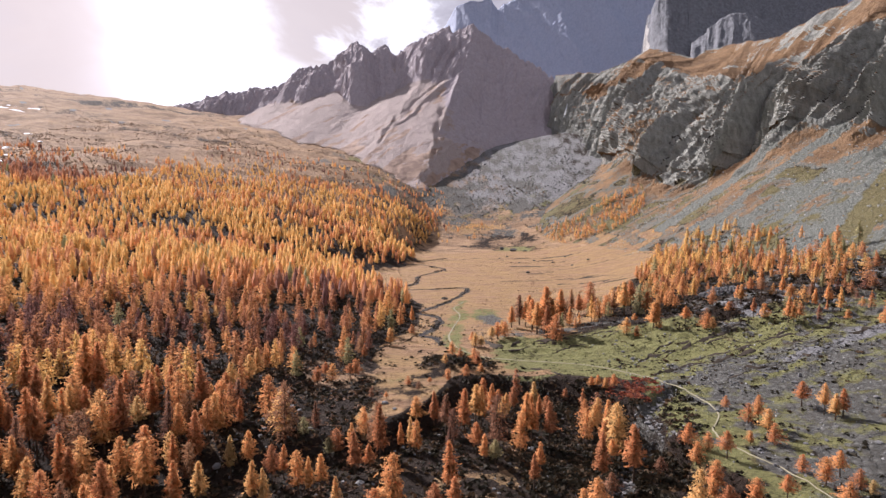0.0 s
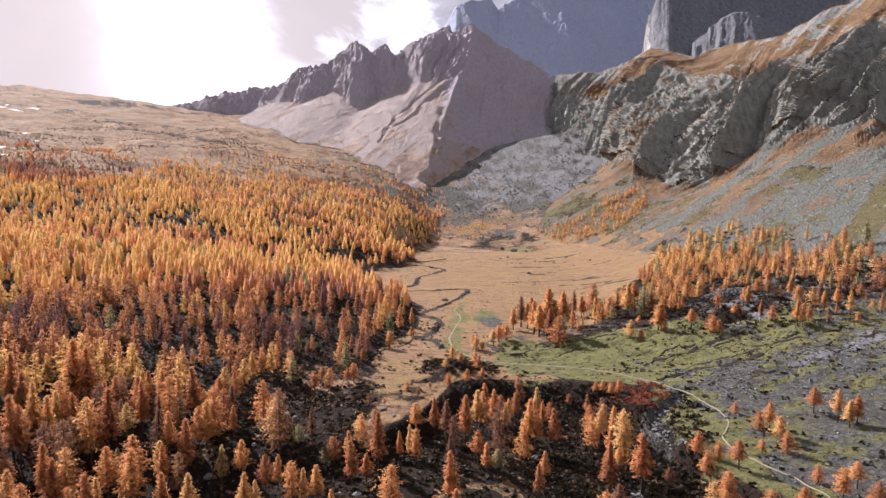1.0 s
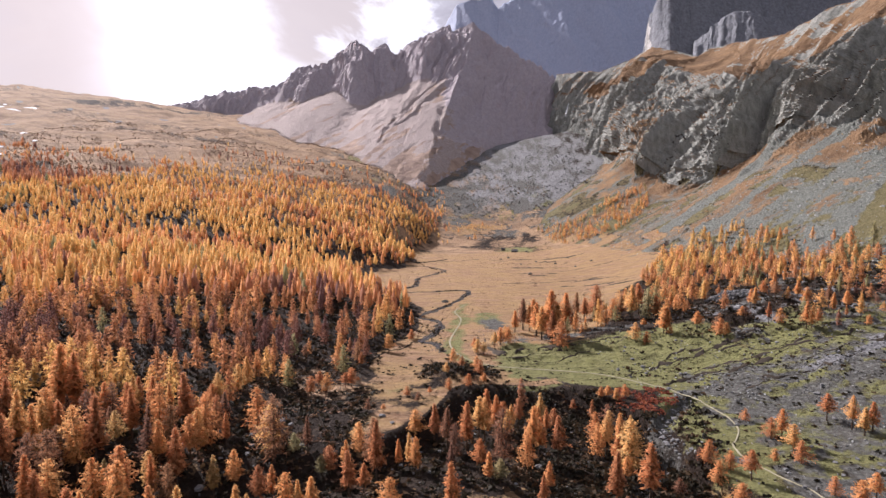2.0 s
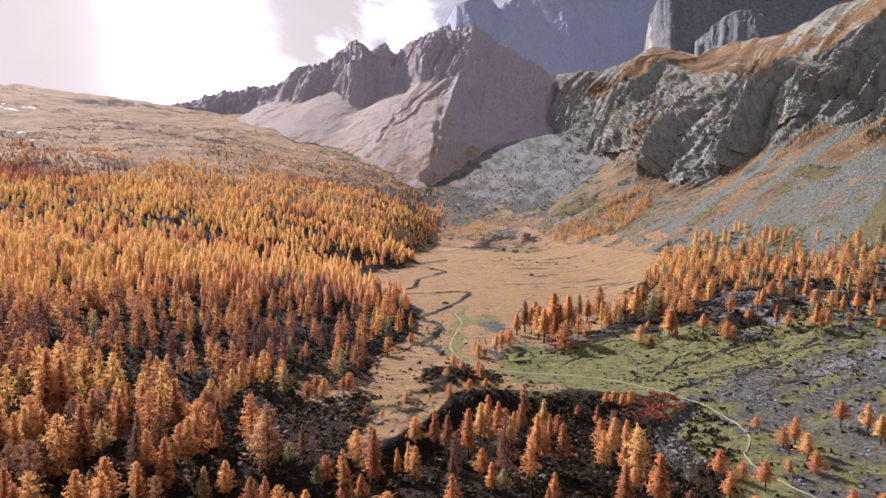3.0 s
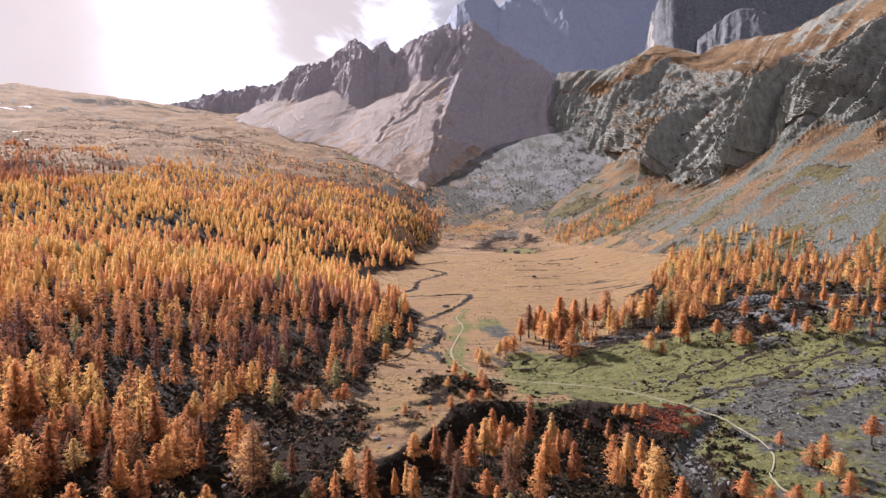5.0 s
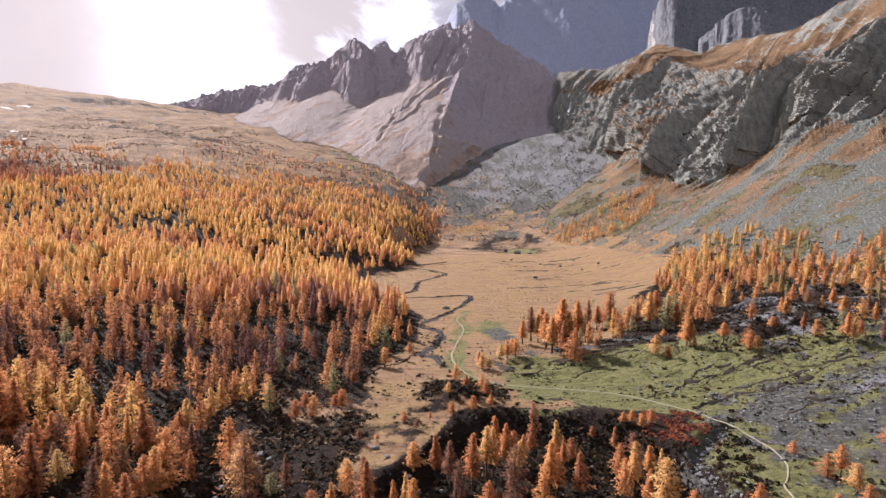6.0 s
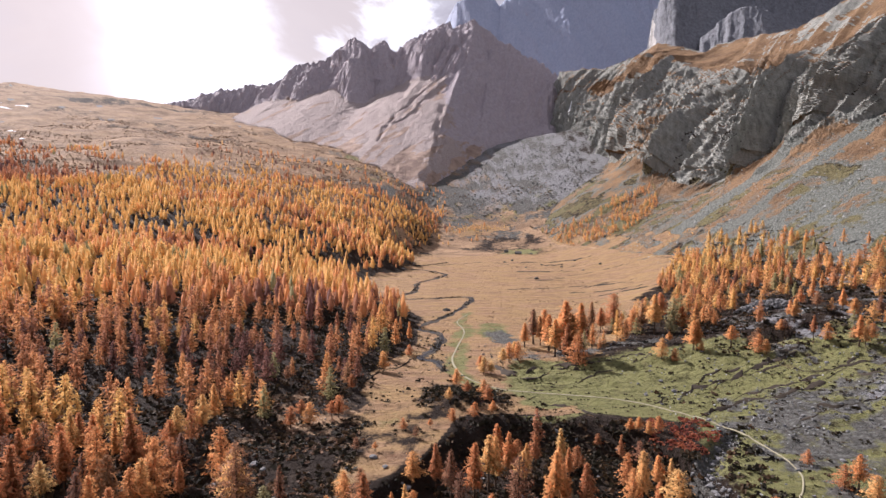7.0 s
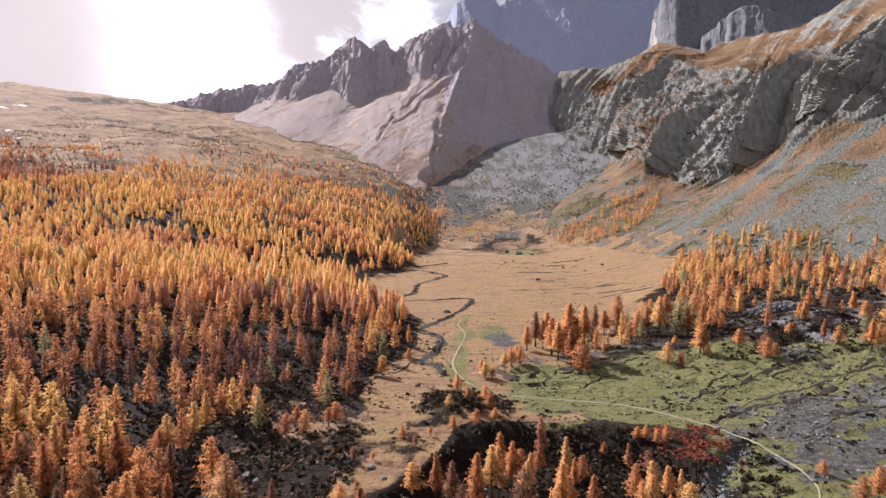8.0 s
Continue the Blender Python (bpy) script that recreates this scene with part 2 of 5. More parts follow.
def foliage_material(name, stops, through_light=0.48, by="object", gaps=0.0):
    m = Nodes(name)
    if by == "object":
        pick = m.n.new("ShaderNodeObjectInfo").outputs["Random"]
    else:
        pick = m.attribute("hue").outputs["Fac"]
    leaf = m.n.new("ShaderNodeNewGeometry").outputs["Random Per Island"]
    c = m.steps(pick, *stops)
    c = m.mix(0.34, c, m.mix(leaf, (0.72, 0.70, 0.68), (1.25, 1.2, 1.1)), "MULTIPLY")
    m.colour(c, 0.75, 0.15)
    t = m.n.new("ShaderNodeBsdfTranslucent")
    m.link(c, t.inputs["Color"])
    s = m.n.new("ShaderNodeMixShader")
    s.inputs[0].default_value = through_light
    m.link(m.bsdf.outputs[0], s.inputs[1])
    m.link(t.outputs[0], s.inputs[2])
    airy = m.n.new("ShaderNodeMixShader")
    airy.inputs[0].default_value = gaps
    m.link(s.outputs[0], airy.inputs[1])
    m.link(m.n.new("ShaderNodeBsdfTransparent").outputs[0], airy.inputs[2])
    m.link((airy if gaps else s).outputs[0], m.out.inputs["Surface"])
    return m.mat


def plain_material(name, dark, light, scale=3.0, rough=0.9, bump=0.05, spec=0.2):
    m = Nodes(name)
    f = m.noise(scale, 5, 0.65)
    m.colour(m.mix(m.noise(scale * 0.13, 3), m.steps(f, (0.3, dark), (0.7, light)), m.mix(0.5, dark, light)), rough, spec)
    m.bump(f, bump)
    return m.mat


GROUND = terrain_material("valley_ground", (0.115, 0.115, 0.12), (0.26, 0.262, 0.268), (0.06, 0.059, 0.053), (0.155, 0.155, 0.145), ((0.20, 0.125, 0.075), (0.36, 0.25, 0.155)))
CRAG = terrain_material("crag_rock", (0.08, 0.083, 0.076), (0.42, 0.425, 0.385), (0.10, 0.108, 0.096), (0.215, 0.228, 0.206), ((0.125, 0.082, 0.048), (0.27, 0.175, 0.098)), 4.0, 0.28, ((0.10, 0.08, 0.045), (0.135, 0.12, 0.058), (0.19, 0.165, 0.085)))
# Pale mauve stands in for haze over the mountain; the air itself is clear.
HAZED_ROCK = terrain_material("hazed_rock", (0.33, 0.29, 0.315), (0.53, 0.475, 0.505), (0.36, 0.30, 0.285), (0.56, 0.48, 0.455), ((0.34, 0.25, 0.20), (0.46, 0.355, 0.29)), 5.0, 0.22)
# The gravel tones are pale for sunlight painted on the tower's edge.
SLATE = terrain_material("dark_slate", (0.085, 0.09, 0.105), (0.30, 0.31, 0.335), (0.38, 0.37, 0.36), (0.58, 0.57, 0.55), relief=4.0, grit=0.28)
# Rock of the back wall: the blue of distant haze is in its colour.
HAZE_BLUE_ROCK = terrain_material("haze_blue_rock", (0.29, 0.33, 0.45), (0.42, 0.46, 0.575), (0.3, 0.3, 0.34), (0.44, 0.44, 0.48), relief=3.0, grit=0.06)
AUTUMN = ((0.0, (0.21, 0.1, 0.0847)), (0.2, (0.52, 0.235, 0.124)), (0.6, (0.8, 0.395, 0.158)), (0.965, (0.86, 0.54, 0.186)), (1.0, (0.38, 0.34, 0.169)))
NEEDLES = foliage_material("larch_needles", ((0.0, (0.52, 0.23, 0.113)), (0.3, (0.74, 0.33, 0.141)), (0.7, (0.87, 0.45, 0.181)), (0.95, (0.87, 0.545, 0.226)), (1.0, (0.42, 0.38, 0.203))), 0.5, gaps=0.24)
BROWN_NEEDLES = foliage_material("browned_larch_needles", ((0.0, (0.22, 0.115, 0.085)), (0.5, (0.36, 0.185, 0.115)), (1.0, (0.50, 0.27, 0.14))), 0.5, gaps=0.42)
FAR_NEEDLES = foliage_material("far_larch_needles", AUTUMN, 0.44, by="attribute", gaps=0.22)
BARK = plain_material("larch_bark", (0.035, 0.024, 0.018), (0.11, 0.075, 0.05), 6.0)
# Dark heath leaves, with some of the woodland shade put into their colour.
SHADED_HEATH = foliage_material("shaded_heath_shrub", ((0.0, (0.014, 0.013, 0.009)), (0.6, (0.034, 0.028, 0.017)), (1.0, (0.09, 0.055, 0.03))), 0.25, by="attribute")
HILL_SCRUB = foliage_material("brown_scrub", ((0.0, (0.10, 0.065, 0.048)), (0.6, (0.17, 0.105, 0.07)), (1.0, (0.27, 0.165, 0.10))), 0.25, by="attribute")
SCREE_SCRUB = foliage_material("olive_scrub", ((0.0, (0.12, 0.11, 0.05)), (0.6, (0.22, 0.17, 0.08)), (1.0, (0.42, 0.27, 0.11))), 0.35, by="attribute")
HEAD_SCRUB = foliage_material("grey_scrub", ((0.0, (0.09, 0.065, 0.055)), (0.6, (0.15, 0.11, 0.09)), (1.0, (0.26, 0.18, 0.11))), 0.3, by="attribute")
RED_LEAVES = foliage_material("red_shrub", ((0.0, (0.14, 0.04, 0.03)), (0.5, (0.24, 0.072, 0.045)), (1.0, (0.36, 0.14, 0.07))), 0.35, by="attribute")
SAND = plain_material("path_sand", (0.20, 0.185, 0.12), (0.33, 0.305, 0.21), 0.9)
# Peat colour that also holds the shade under overhanging turf lips.
BANK = plain_material("peat_and_shade_bank", (0.022, 0.018, 0.014), (0.07, 0.055, 0.04), 1.5)
STONE = plain_material("grey_stone", (0.075, 0.075, 0.078), (0.23, 0.23, 0.23), 1.1, 0.85, 0.15)
PALE_STONE = plain_material("pale_stone", (0.26, 0.27, 0.265), (0.46, 0.47, 0.455), 1.1, 0.85, 0.15)
DARK_STONE = plain_material("dark_stone", (0.035, 0.033, 0.03), (0.13, 0.125, 0.115), 0.8, 0.9, 0.15)
WATER = Nodes("brook_water")
WATER.colour((0.025, 0.028, 0.03), 0.16, 0.4)
WATER.bump(WATER.noise(1.2, 3), 0.03)
WATER = WATER.mat


# ---- meshes ----
def quads(name, v, q, material, shade=False):
    """A mesh object from arrays of points and of four-cornered faces."""
    v, q = np.ascontiguousarray(v, np.float32), np.ascontiguousarray(q, np.int32)
    me = bpy.data.meshes.new(name)
    me.vertices.add(len(v))
    me.vertices.foreach_set("co", v.ravel())
    me.loops.add(len(q) * 4)
    me.loops.foreach_set("vertex_index", q.ravel())
    me.polygons.add(len(q))
    me.polygons.foreach_set("loop_start", np.arange(len(q), dtype=np.int32) * 4)
    me.polygons.foreach_set("use_smooth", np.full(len(q), shade))
    me.update(calc_edges=True)
    me.validate()
    me.materials.append(material)
    return me


def sheet_faces(rows, cols):
    i = np.arange(rows - 1)[:, None] * cols + np.arange(cols - 1)[None]
    return np.stack([i, i + 1, i + cols + 1, i + cols], -1).reshape(-1, 4)


def set_colour(me, name, *channels):
    c = np.ones((len(me.vertices), 4), np.float32)
    for k, ch in enumerate(channels):
        c[:, k] = np.clip(np.broadcast_to(ch, (len(me.vertices),)), 0, 1)
    me.attributes.new(name, "FLOAT_COLOR", "POINT").data.foreach_set("color", c.ravel())


def near_line(x, y, pts):
    """Distance from points to a plan polyline."""
    best = np.full(np.shape(x), 1e9)
    for (ax, ay), (bx, by) in zip(pts, pts[1:]):
        dx, dy = bx - ax, by - ay
        t = np.clip(((x - ax) * dx + (y - ay) * dy) / (dx * dx + dy * dy), 0, 1)
        best = np.minimum(best, np.hypot(x - ax - t * dx, y - ay - t * dy))
    return best


def curve_through(pts, step):
    """Points every step metres along a smooth curve through pts (any dimension)."""
    p = np.array(pts, float)
    p = np.vstack([2 * p[0] - p[1], p, 2 * p[-1] - p[-2]])
    out = []
    for k in range(1, len(p) - 2):
        n = max(2, int(np.linalg.norm(p[k + 1] - p[k]) / step))
        t = (np.arange(n) / n)[:, None]
        a, b, c, d = p[k - 1 : k + 3]
        out.append(0.5 * (2 * b + (c - a) * t + (2 * a - 5 * b + 4 * c - d) * t**2 + (3 * b - a - 3 * c + d) * t**3))
    return np.vstack(out + [p[-2:-1]])


PATH_NORTH = [(14, 398), (7, 376), (10, 350), (5, 315), (3, 293), (8, 271), (19, 258), (28, 254), (52, 249), (65, 243), (76, 233), (83, 223), (90, 209), (91, 196)]
PATH_SOUTH = [(91, 196), (90, 190), (86, 183), (83, 179), (82, 173), (83, 169), (86, 159), (90, 153), (92, 142), (93, 137), (92, 120)]
BROOK = [(4, 680), (-49, 611), (-19, 614), (1, 576), (-20, 532), (-23, 483), (-36, 455), (-10, 453), (14, 460), (18, 445), (6, 405), (-7, 376), (-14, 356), (-2, 344), (-4, 318), (-11, 300), (-4, 293), (0, 279)]
TORRENT = [(85, 216), (76, 207), (68, 193), (68, 184), (68, 179), (64, 180), (56, 171), (50, 157), (46, 147), (41, 132)]
WASH = [(86, 216), (102, 226), (117, 226), (136, 230), (155, 235), (175, 241), (194, 242)]


def torrent_bed(x, y):
    return land(x, y) - 2.8 * smooth(4.4 - near_line(x, y, TORRENT), 0, 3.8) * smooth(226 - y, 0, 12)


def build_ground():
    """One polar sheet round the valley's mouth, fine ahead and coarse behind."""
    r = np.concatenate([np.linspace(2, 110, 30)[:-1], 110 * np.exp(np.arange(0, math.log(450 / 110), 0.005)), 450 * np.exp(np.arange(0, math.log(1000 / 450), 0.007)), 1000 * np.exp(np.arange(0, math.log(4.8), 0.02))])
    ang = np.radians(np.concatenate([np.arange(-180, -42, 4.0), np.arange(-41, 41, 0.23), np.arange(44, 180.1, 4.0)]))
    rr, aa = np.meshgrid(r, ang, indexing="ij")
    x, y = rr * np.sin(aa), rr * np.cos(aa) - 20
    z = torrent_bed(x, y)
    me = quads("ground", np.stack([x, y, z], -1).reshape(-1, 3), sheet_faces(len(r), len(ang))[:, ::-1], GROUND, True)
    x, y = x.ravel(), y.ravel()
    n1, n2 = fbm(x / 30, y / 30, 9.1), fbm(x / 9, y / 9, 3.3, 3)
    far = smooth(y, 300, 700)
    x, y = x + (7 + 14 * far) * fbm(x / 24, y / 24, 21.0, 3), y + (7 + 30 * far) * fbm(x / 26, y / 26, 31.0, 3)
    x = x + 36 * smooth(x, 25, 45) * smooth(y, 305, 340) * smooth(760 - y, 0, 60) * fbm(x / 70, y / 10, 41.0, 4)
    west = wood_edge(y) - x
    meadow = smooth(-west, -1, 5) * smooth(east_edge(y) + 20 * smooth(y, 312, 334) + 14 * smooth(y, 340, 420) + 30 * smooth(y, 420, 500) + 60 * smooth(y, 520, 640) - x, -25, 10) * smooth(y - hollow_edge(x), -2, 3) * np.where(x > 45, smooth(y, 224, 234), 1) * smooth(900 - y, 0, 200)
    tongue = np.exp(-((x + 18) ** 2 / 90 + (y - 238) ** 2 / 900)) + 0.55 * np.exp(-((x + 33 - 0.6 * (y - 200)) ** 2 / 70 + (y - 200) ** 2 / 50))
    tan = np.maximum(meadow, np.clip(1.5 * tongue, 0, 1)) * (0.86 + 0.3 * n1)
    tan = tan * np.where(y < 300, smooth(x, -36, -27) * np.clip(0.86 + 0.75 * n2 + 0.3 * smooth(y, 240, 290), 0, 1.1), 1)
    hollow = smooth(hollow_edge(x) - y, -2, 2)
    tan = tan * (1 - hollow) + hollow * 0.5 * (n2 > 0.34)
    head = smooth(y, 800, 900) * smooth(120 - np.abs(x - 60), 0, 60)
    tan = np.maximum(tan, 0.55 * head * (n1 > 0))
    tan = np.maximum(tan, smooth(x, 66, 84) * smooth(300 - y, 0, 20) * (0.5 + 0.45 * n2))
    green = smooth(x, 16, 34) * smooth(y, 224, 234) * smooth(303 - y, 0, 16) * smooth(160 - x, 0, 60) * (1.2 + 0.3 * n1)
    green = np.maximum(green, smooth(x, 66, 80) * smooth(240 - y, 0, 20) * (0.7 + 0.4 * n1 + 0.75 * n2))
    green = np.maximum(green, smooth(x, 110, 140) * smooth(y, 200, 230) * smooth(300 - y, 0, 30) * (0.78 + 0.4 * n1 + 0.7 * n2))
    green = np.maximum(green, 0.62 * smooth(10 - near_line(x, y, PATH_NORTH), 0, 9) * smooth(y, 240, 250) * (0.95 + 0.5 * n2))
    green = np.maximum(green, 0.34 * np.clip(1.5 * tongue, 0, 1) * (0.85 + 0.6 * n2))
    green = np.maximum(green, 1.1 * np.exp(-((x - 95) ** 2 / 900 + (y - 775) ** 2 / 900)) * (0.8 + 0.7 * n2))
    gold = smooth(1.3 - ((x - 52) / 46) ** 2 - ((y - 908) / 17) ** 2 + 0.5 * n2, 0, 0.5)
    green = np.maximum(green, smooth(y, 780, 850) * smooth(230 - np.abs(x), 0, 60) * (0.40 + 0.7 * n1 + 0.5 * n2) * (1 - gold))
    green = np.maximum(green, 0.9 * np.exp(-((x - 24) ** 2 / 160 + (y - 352) ** 2 / 700)) * (0.75 + 0.6 * n2))
    gravel = 0.55 * smooth(4.2 - near_line(x, y, TORRENT), 0, 2) * smooth(232 - y, 0, 6)
    gravel = np.maximum(gravel, smooth(14 - near_line(x, y, WASH), 0, 14) * (0.62 + 1.0 * n2))
    gravel = np.maximum(gravel, smooth(x, 84, 110) * smooth(y, 150, 190) * smooth(262 - y, 0, 25) * (0.47 + 0.8 * n2))
    gravel = np.maximum(gravel, smooth(x - east_edge(y), 20, 90) * (0.3 + 0.9 * n2))
    gravel = np.maximum(gravel, 0.75 * np.exp(-((x - 27) ** 2 / 90 + (y - 340) ** 2 / 500)) * (0.75 + 1.4 * n2))
    gravel = np.maximum(gravel, smooth(y, 960, 1080) * smooth(x, -60, 40) * (0.62 + 0.6 * n2 + 0.3 * n1))
    gravel = np.maximum(gravel, np.exp(-(((y - 305 - 0.1 * (x - 50)) / 9) ** 2)) * smooth(x, 15, 30) * smooth(130 - x, 0, 20) * (0.62 + 0.9 * n2))
    gravel = np.maximum(gravel, 0.9 * smooth(y, 830, 900) * smooth(260 - np.abs(x), 0, 60) * (1 - smooth(green, 0.4, 0.6)))
    n3 = fbm(x / 6, y / 5, 17.3, 3)
    gravel = np.maximum(gravel, smooth(x, 78, 96) * smooth(262 - y, 0, 30) * (0.44 + 0.9 * n3 + 0.3 * n1))
    gravel = np.maximum(gravel, smooth(x, 70, 84) * smooth(290 - y, 0, 15) * (1 - smooth(green, 0.4, 0.62)))
    rim = y - hollow_edge(x)
    sward = smooth(rim, -1, 1) * smooth(9 - rim + 4 * n2, 0, 3) * smooth(48 - x, 0, 8) * (x > -10)
    tan, green = np.maximum(tan, 0.9 * sward), green * (1 - sward)
    brow = np.clip(1.3 * np.exp(-(((x - 6) / 13) ** 2) - ((y - 247) / 11) ** 2), 0, 1)
    tan, green = tan * (1 - brow), green * (1 - brow)
    ochre = smooth(west, 40, 160) * smooth(y, 620, 780) * (0.76 + 0.95 * fbm(x / 150, y / 42, 3.9, 6, 0.68))
    ochre = np.maximum(ochre, smooth(y, 830, 900) * (0.45 + 0.6 * n1) * smooth(150 - np.abs(x), 0, 60))
    ochre = np.maximum(ochre, smooth(y, 690, 760) * smooth(y, 0, 1) * smooth(220 - np.abs(x), 0, 60) * np.maximum(smooth(985 - y, 0, 70), 0.45) * (0.62 + 0.7 * n1 + 0.4 * n2) * (1 - np.exp(-((x - 95) ** 2 / 900 + (y - 775) ** 2 / 900))))
    rock = 0.9 * smooth(y, 900, 1300) * smooth(fbm(x / 60, y / 25, 6.6, 5, 0.65), 0.3, 0.5)
    rock = np.maximum(rock, smooth(9 - near_line(x, y, WASH) + 6 * n2, 0, 10) * np.maximum(smooth(x, 118, 134), 0.9 * smooth(10 - np.hypot(x - 91, 0.6 * (y - 199)), 0, 6)) * (0.8 + 0.6 * n3))
    tan, gravel, ochre = np.maximum(tan, 1.1 * gold), gravel * (1 - gold), ochre * (1 - gold)
    rock = np.maximum(rock, smooth(y, 930, 1020) * smooth(x, -40, 60) * (0.5 + 0.45 * n2 + 0.4 * n1))
    rock = np.maximum(rock, smooth(x, 112, 135) * smooth(y, 268, 284) * smooth(345 - y, 0, 30) * (0.22 + 0.9 * n3 + 0.3 * n1))
    ochre = np.maximum(ochre, np.exp(-(((x + 46) / 27) ** 2 + ((y - 232) / 36) ** 2)) * (0.42 + 1.1 * n3))
    set_colour(me, "cover", tan, green, gravel)
    set_colour(me, "cover_more", ochre, rock, 0)
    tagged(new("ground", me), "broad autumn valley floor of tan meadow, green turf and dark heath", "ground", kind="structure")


build_ground()


def loft(name, lines, across, step, material, relief, rib, label, cover, sharp=(), seed=0.0, lean=0.0, jag=0.0, outward=None):
    """A mountain side drawn over guide lines from its toe to behind its crest: ribs and gullies run down it.
    across: rows between one line and the next; relief: pairs of line number and depth of the gullies there, metres; rib: their spacing."""
    s_len = np.cumsum([0] + [np.linalg.norm(np.array(b) - np.array(a)) for a, b in zip(lines[-2], lines[-2][1:])])
    s = np.arange(0, s_len[-1], step)
    guide = []
    for k, ln in enumerate(lines):
        p = np.array(ln, float)
        if k in sharp:
            g = np.stack([np.interp(s, s_len, p[:, c]) for c in range(3)], -1)
        else:
            soft = np.stack([np.interp(s, s_len, p[:, c]) for c in range(3)], -1)
            w = max(3, int(25 / step) * 2 + 1)
            pad = np.pad(soft, ((w // 2, w // 2), (0, 0)), mode="edge")
            g = np.stack([np.convolve(pad[:, c], np.ones(w) / w, "valid") for c in range(3)], -1)
        guide.append(g)
    rows, level = [], []
    for k, n in enumerate(across):
        for j in range(n):
            t = j / n
            rows.append(guide[k] * (1 - t) + guide[k + 1] * t)
            level.append(k + t)
    rows.append(guide[-1])
    level.append(len(across))
    p, lv = np.array(rows), np.array(level)
    du, dv = np.gradient(p, axis=1), np.gradient(p, axis=0)
    nm = np.cross(du, dv)
    nm /= np.linalg.norm(nm, axis=-1, keepdims=True) + 1e-9
    nm *= np.sign(nm[..., 2:3] + 1e-6)
    ss = np.broadcast_to(s[None], p.shape[:2])
    ll = np.broadcast_to(lv[:, None], p.shape[:2])
    x, y, z = p[..., 0], p[..., 1], p[..., 2]
    amp = np.interp(ll + np.where(ll < 1.2, 0, 0.3) * fbm(ss / rib, ll * 2 + seed, 3.0, 3), relief[0::2], relief[1::2])
    st = ss + lean * ll + 0.34 * rib * fbm(x / (rib * 1.4), y / (rib * 1.4), z / (rib * 1.1) + seed, 4)
    ribs = ridged(st / rib, ll * 0.45 + seed, seed, 4, 0.5)
    ribs = np.sign(ribs) * np.abs(ribs) ** 0.8
    spurs = fbm(st / (rib * 2.6), ll * 0.6 + seed, seed + 4, 3)
    crags = ridged((st + 0.4 * lean * ll) / (rib * 0.36), ll * 0.8 + seed, 0.4 * fbm(x / 60, y / 60, z / 60, 2) + seed, 4, 0.5)
    blocks = ridged(x / 26 + 0.3 * z / 26, y / 26, z / 40 + seed, 4, 0.6)
    fine = fbm(x / 9, y / 9, z / 15 + seed, 4, 0.65)
    ledge = vnoise(z / 9 + 1.5 * fbm(x / 50, y / 50, seed, 2), seed)
    if outward is not None:
        # buttresses stand out of the slope below them, gullies stop at its top
        lean_out = np.array(outward) / np.linalg.norm(outward)
        nm = 0.35 * nm + 0.65 * lean_out
        ribs = ridged((ss + lean * ll + 0.16 * rib * fbm(x / rib, y / rib, z / rib + seed, 3)) / rib, ll * 0.12 + seed, seed, 3, 0.45)
        crags = ridged((ss + 1.1 * lean * ll) / (rib * 0.3), ll * 0.3 + seed, seed + 3, 5, 0.55)
        blocks, fine = ridged(x / 17 + 0.2 * z / 17, y / 17, z / 36 + seed, 4, 0.55), 1.15 * fine
        ribs, ledge = np.where(ll < 2.0, np.maximum(ribs - 0.2, 0), ribs), 0.0
        spurs = np.where(ll < 2.0, np.maximum(spurs, 0), spurs)
    p = p + nm * (amp * (1.15 * ribs + 0.55 * spurs + 0.34 * crags + 0.13 * blocks + 0.13 * fine + 0.03 * ledge))[..., None]
    if jag:
        top = np.exp(-((ll - (len(lines) - 2)) / 0.22) ** 2)
        p[..., 2] += jag * top * (0.6 * ridged(ss / 75, seed, 2.0, 5, 0.62) + 0.8 * fbm(ss / 38, seed, 6.0, 5, 0.68))
    me = quads(name, p.reshape(-1, 3), sheet_faces(len(lv), len(s)), material, False)
    normal = np.cross(np.gradient(p, axis=1), np.gradient(p, axis=0))
    steep = 1 - np.abs(normal[..., 2]) / (np.linalg.norm(normal, axis=-1) + 1e-9)
    a, b = cover(ss, ll, x, y, z, steep, seed)
    set_colour(me, "cover", *[np.broadcast_to(c, ss.shape).ravel() for c in a])
    set_colour(me, "cover_more", *[np.broadcast_to(c, ss.shape).ravel() for c in b], 0)
    tagged(new(name, me), label, "mountain", kind="structure")
    return p


def lower(line, dx, dy, dz):
    return [(a + dx, b + dy, c + dz) for a, b, c in line]


EAST_TOE = [(235, 250, 22), (235, 380, 29), (230, 470, 22), (215, 560, 17), (195, 640, 14), (172, 720, 11), (150, 790, 11), (130, 880, 20), (125, 980, 45), (130, 1090, 75), (150, 1250, 110), (200, 1400, 120)]
EAST_FOOT = [(470, 360, 150), (426, 560, 130), (422, 600, 142), (409, 645, 154), (401, 720, 132), (351, 770, 98), (320, 840, 98), (301, 960, 144), (310, 1100, 131), (288, 1200, 127), (276, 1400, 160), (279, 1520, 164)]
EAST_BROW = [(560, 380, 270), (494, 660, 264), (462, 690, 235), (455, 730, 235), (439, 790, 231), (420, 880, 237), (403, 1000, 265), (388, 1150, 323), (382, 1250, 334), (358, 1400, 311), (297, 1480, 307), (292, 1560, 267)]
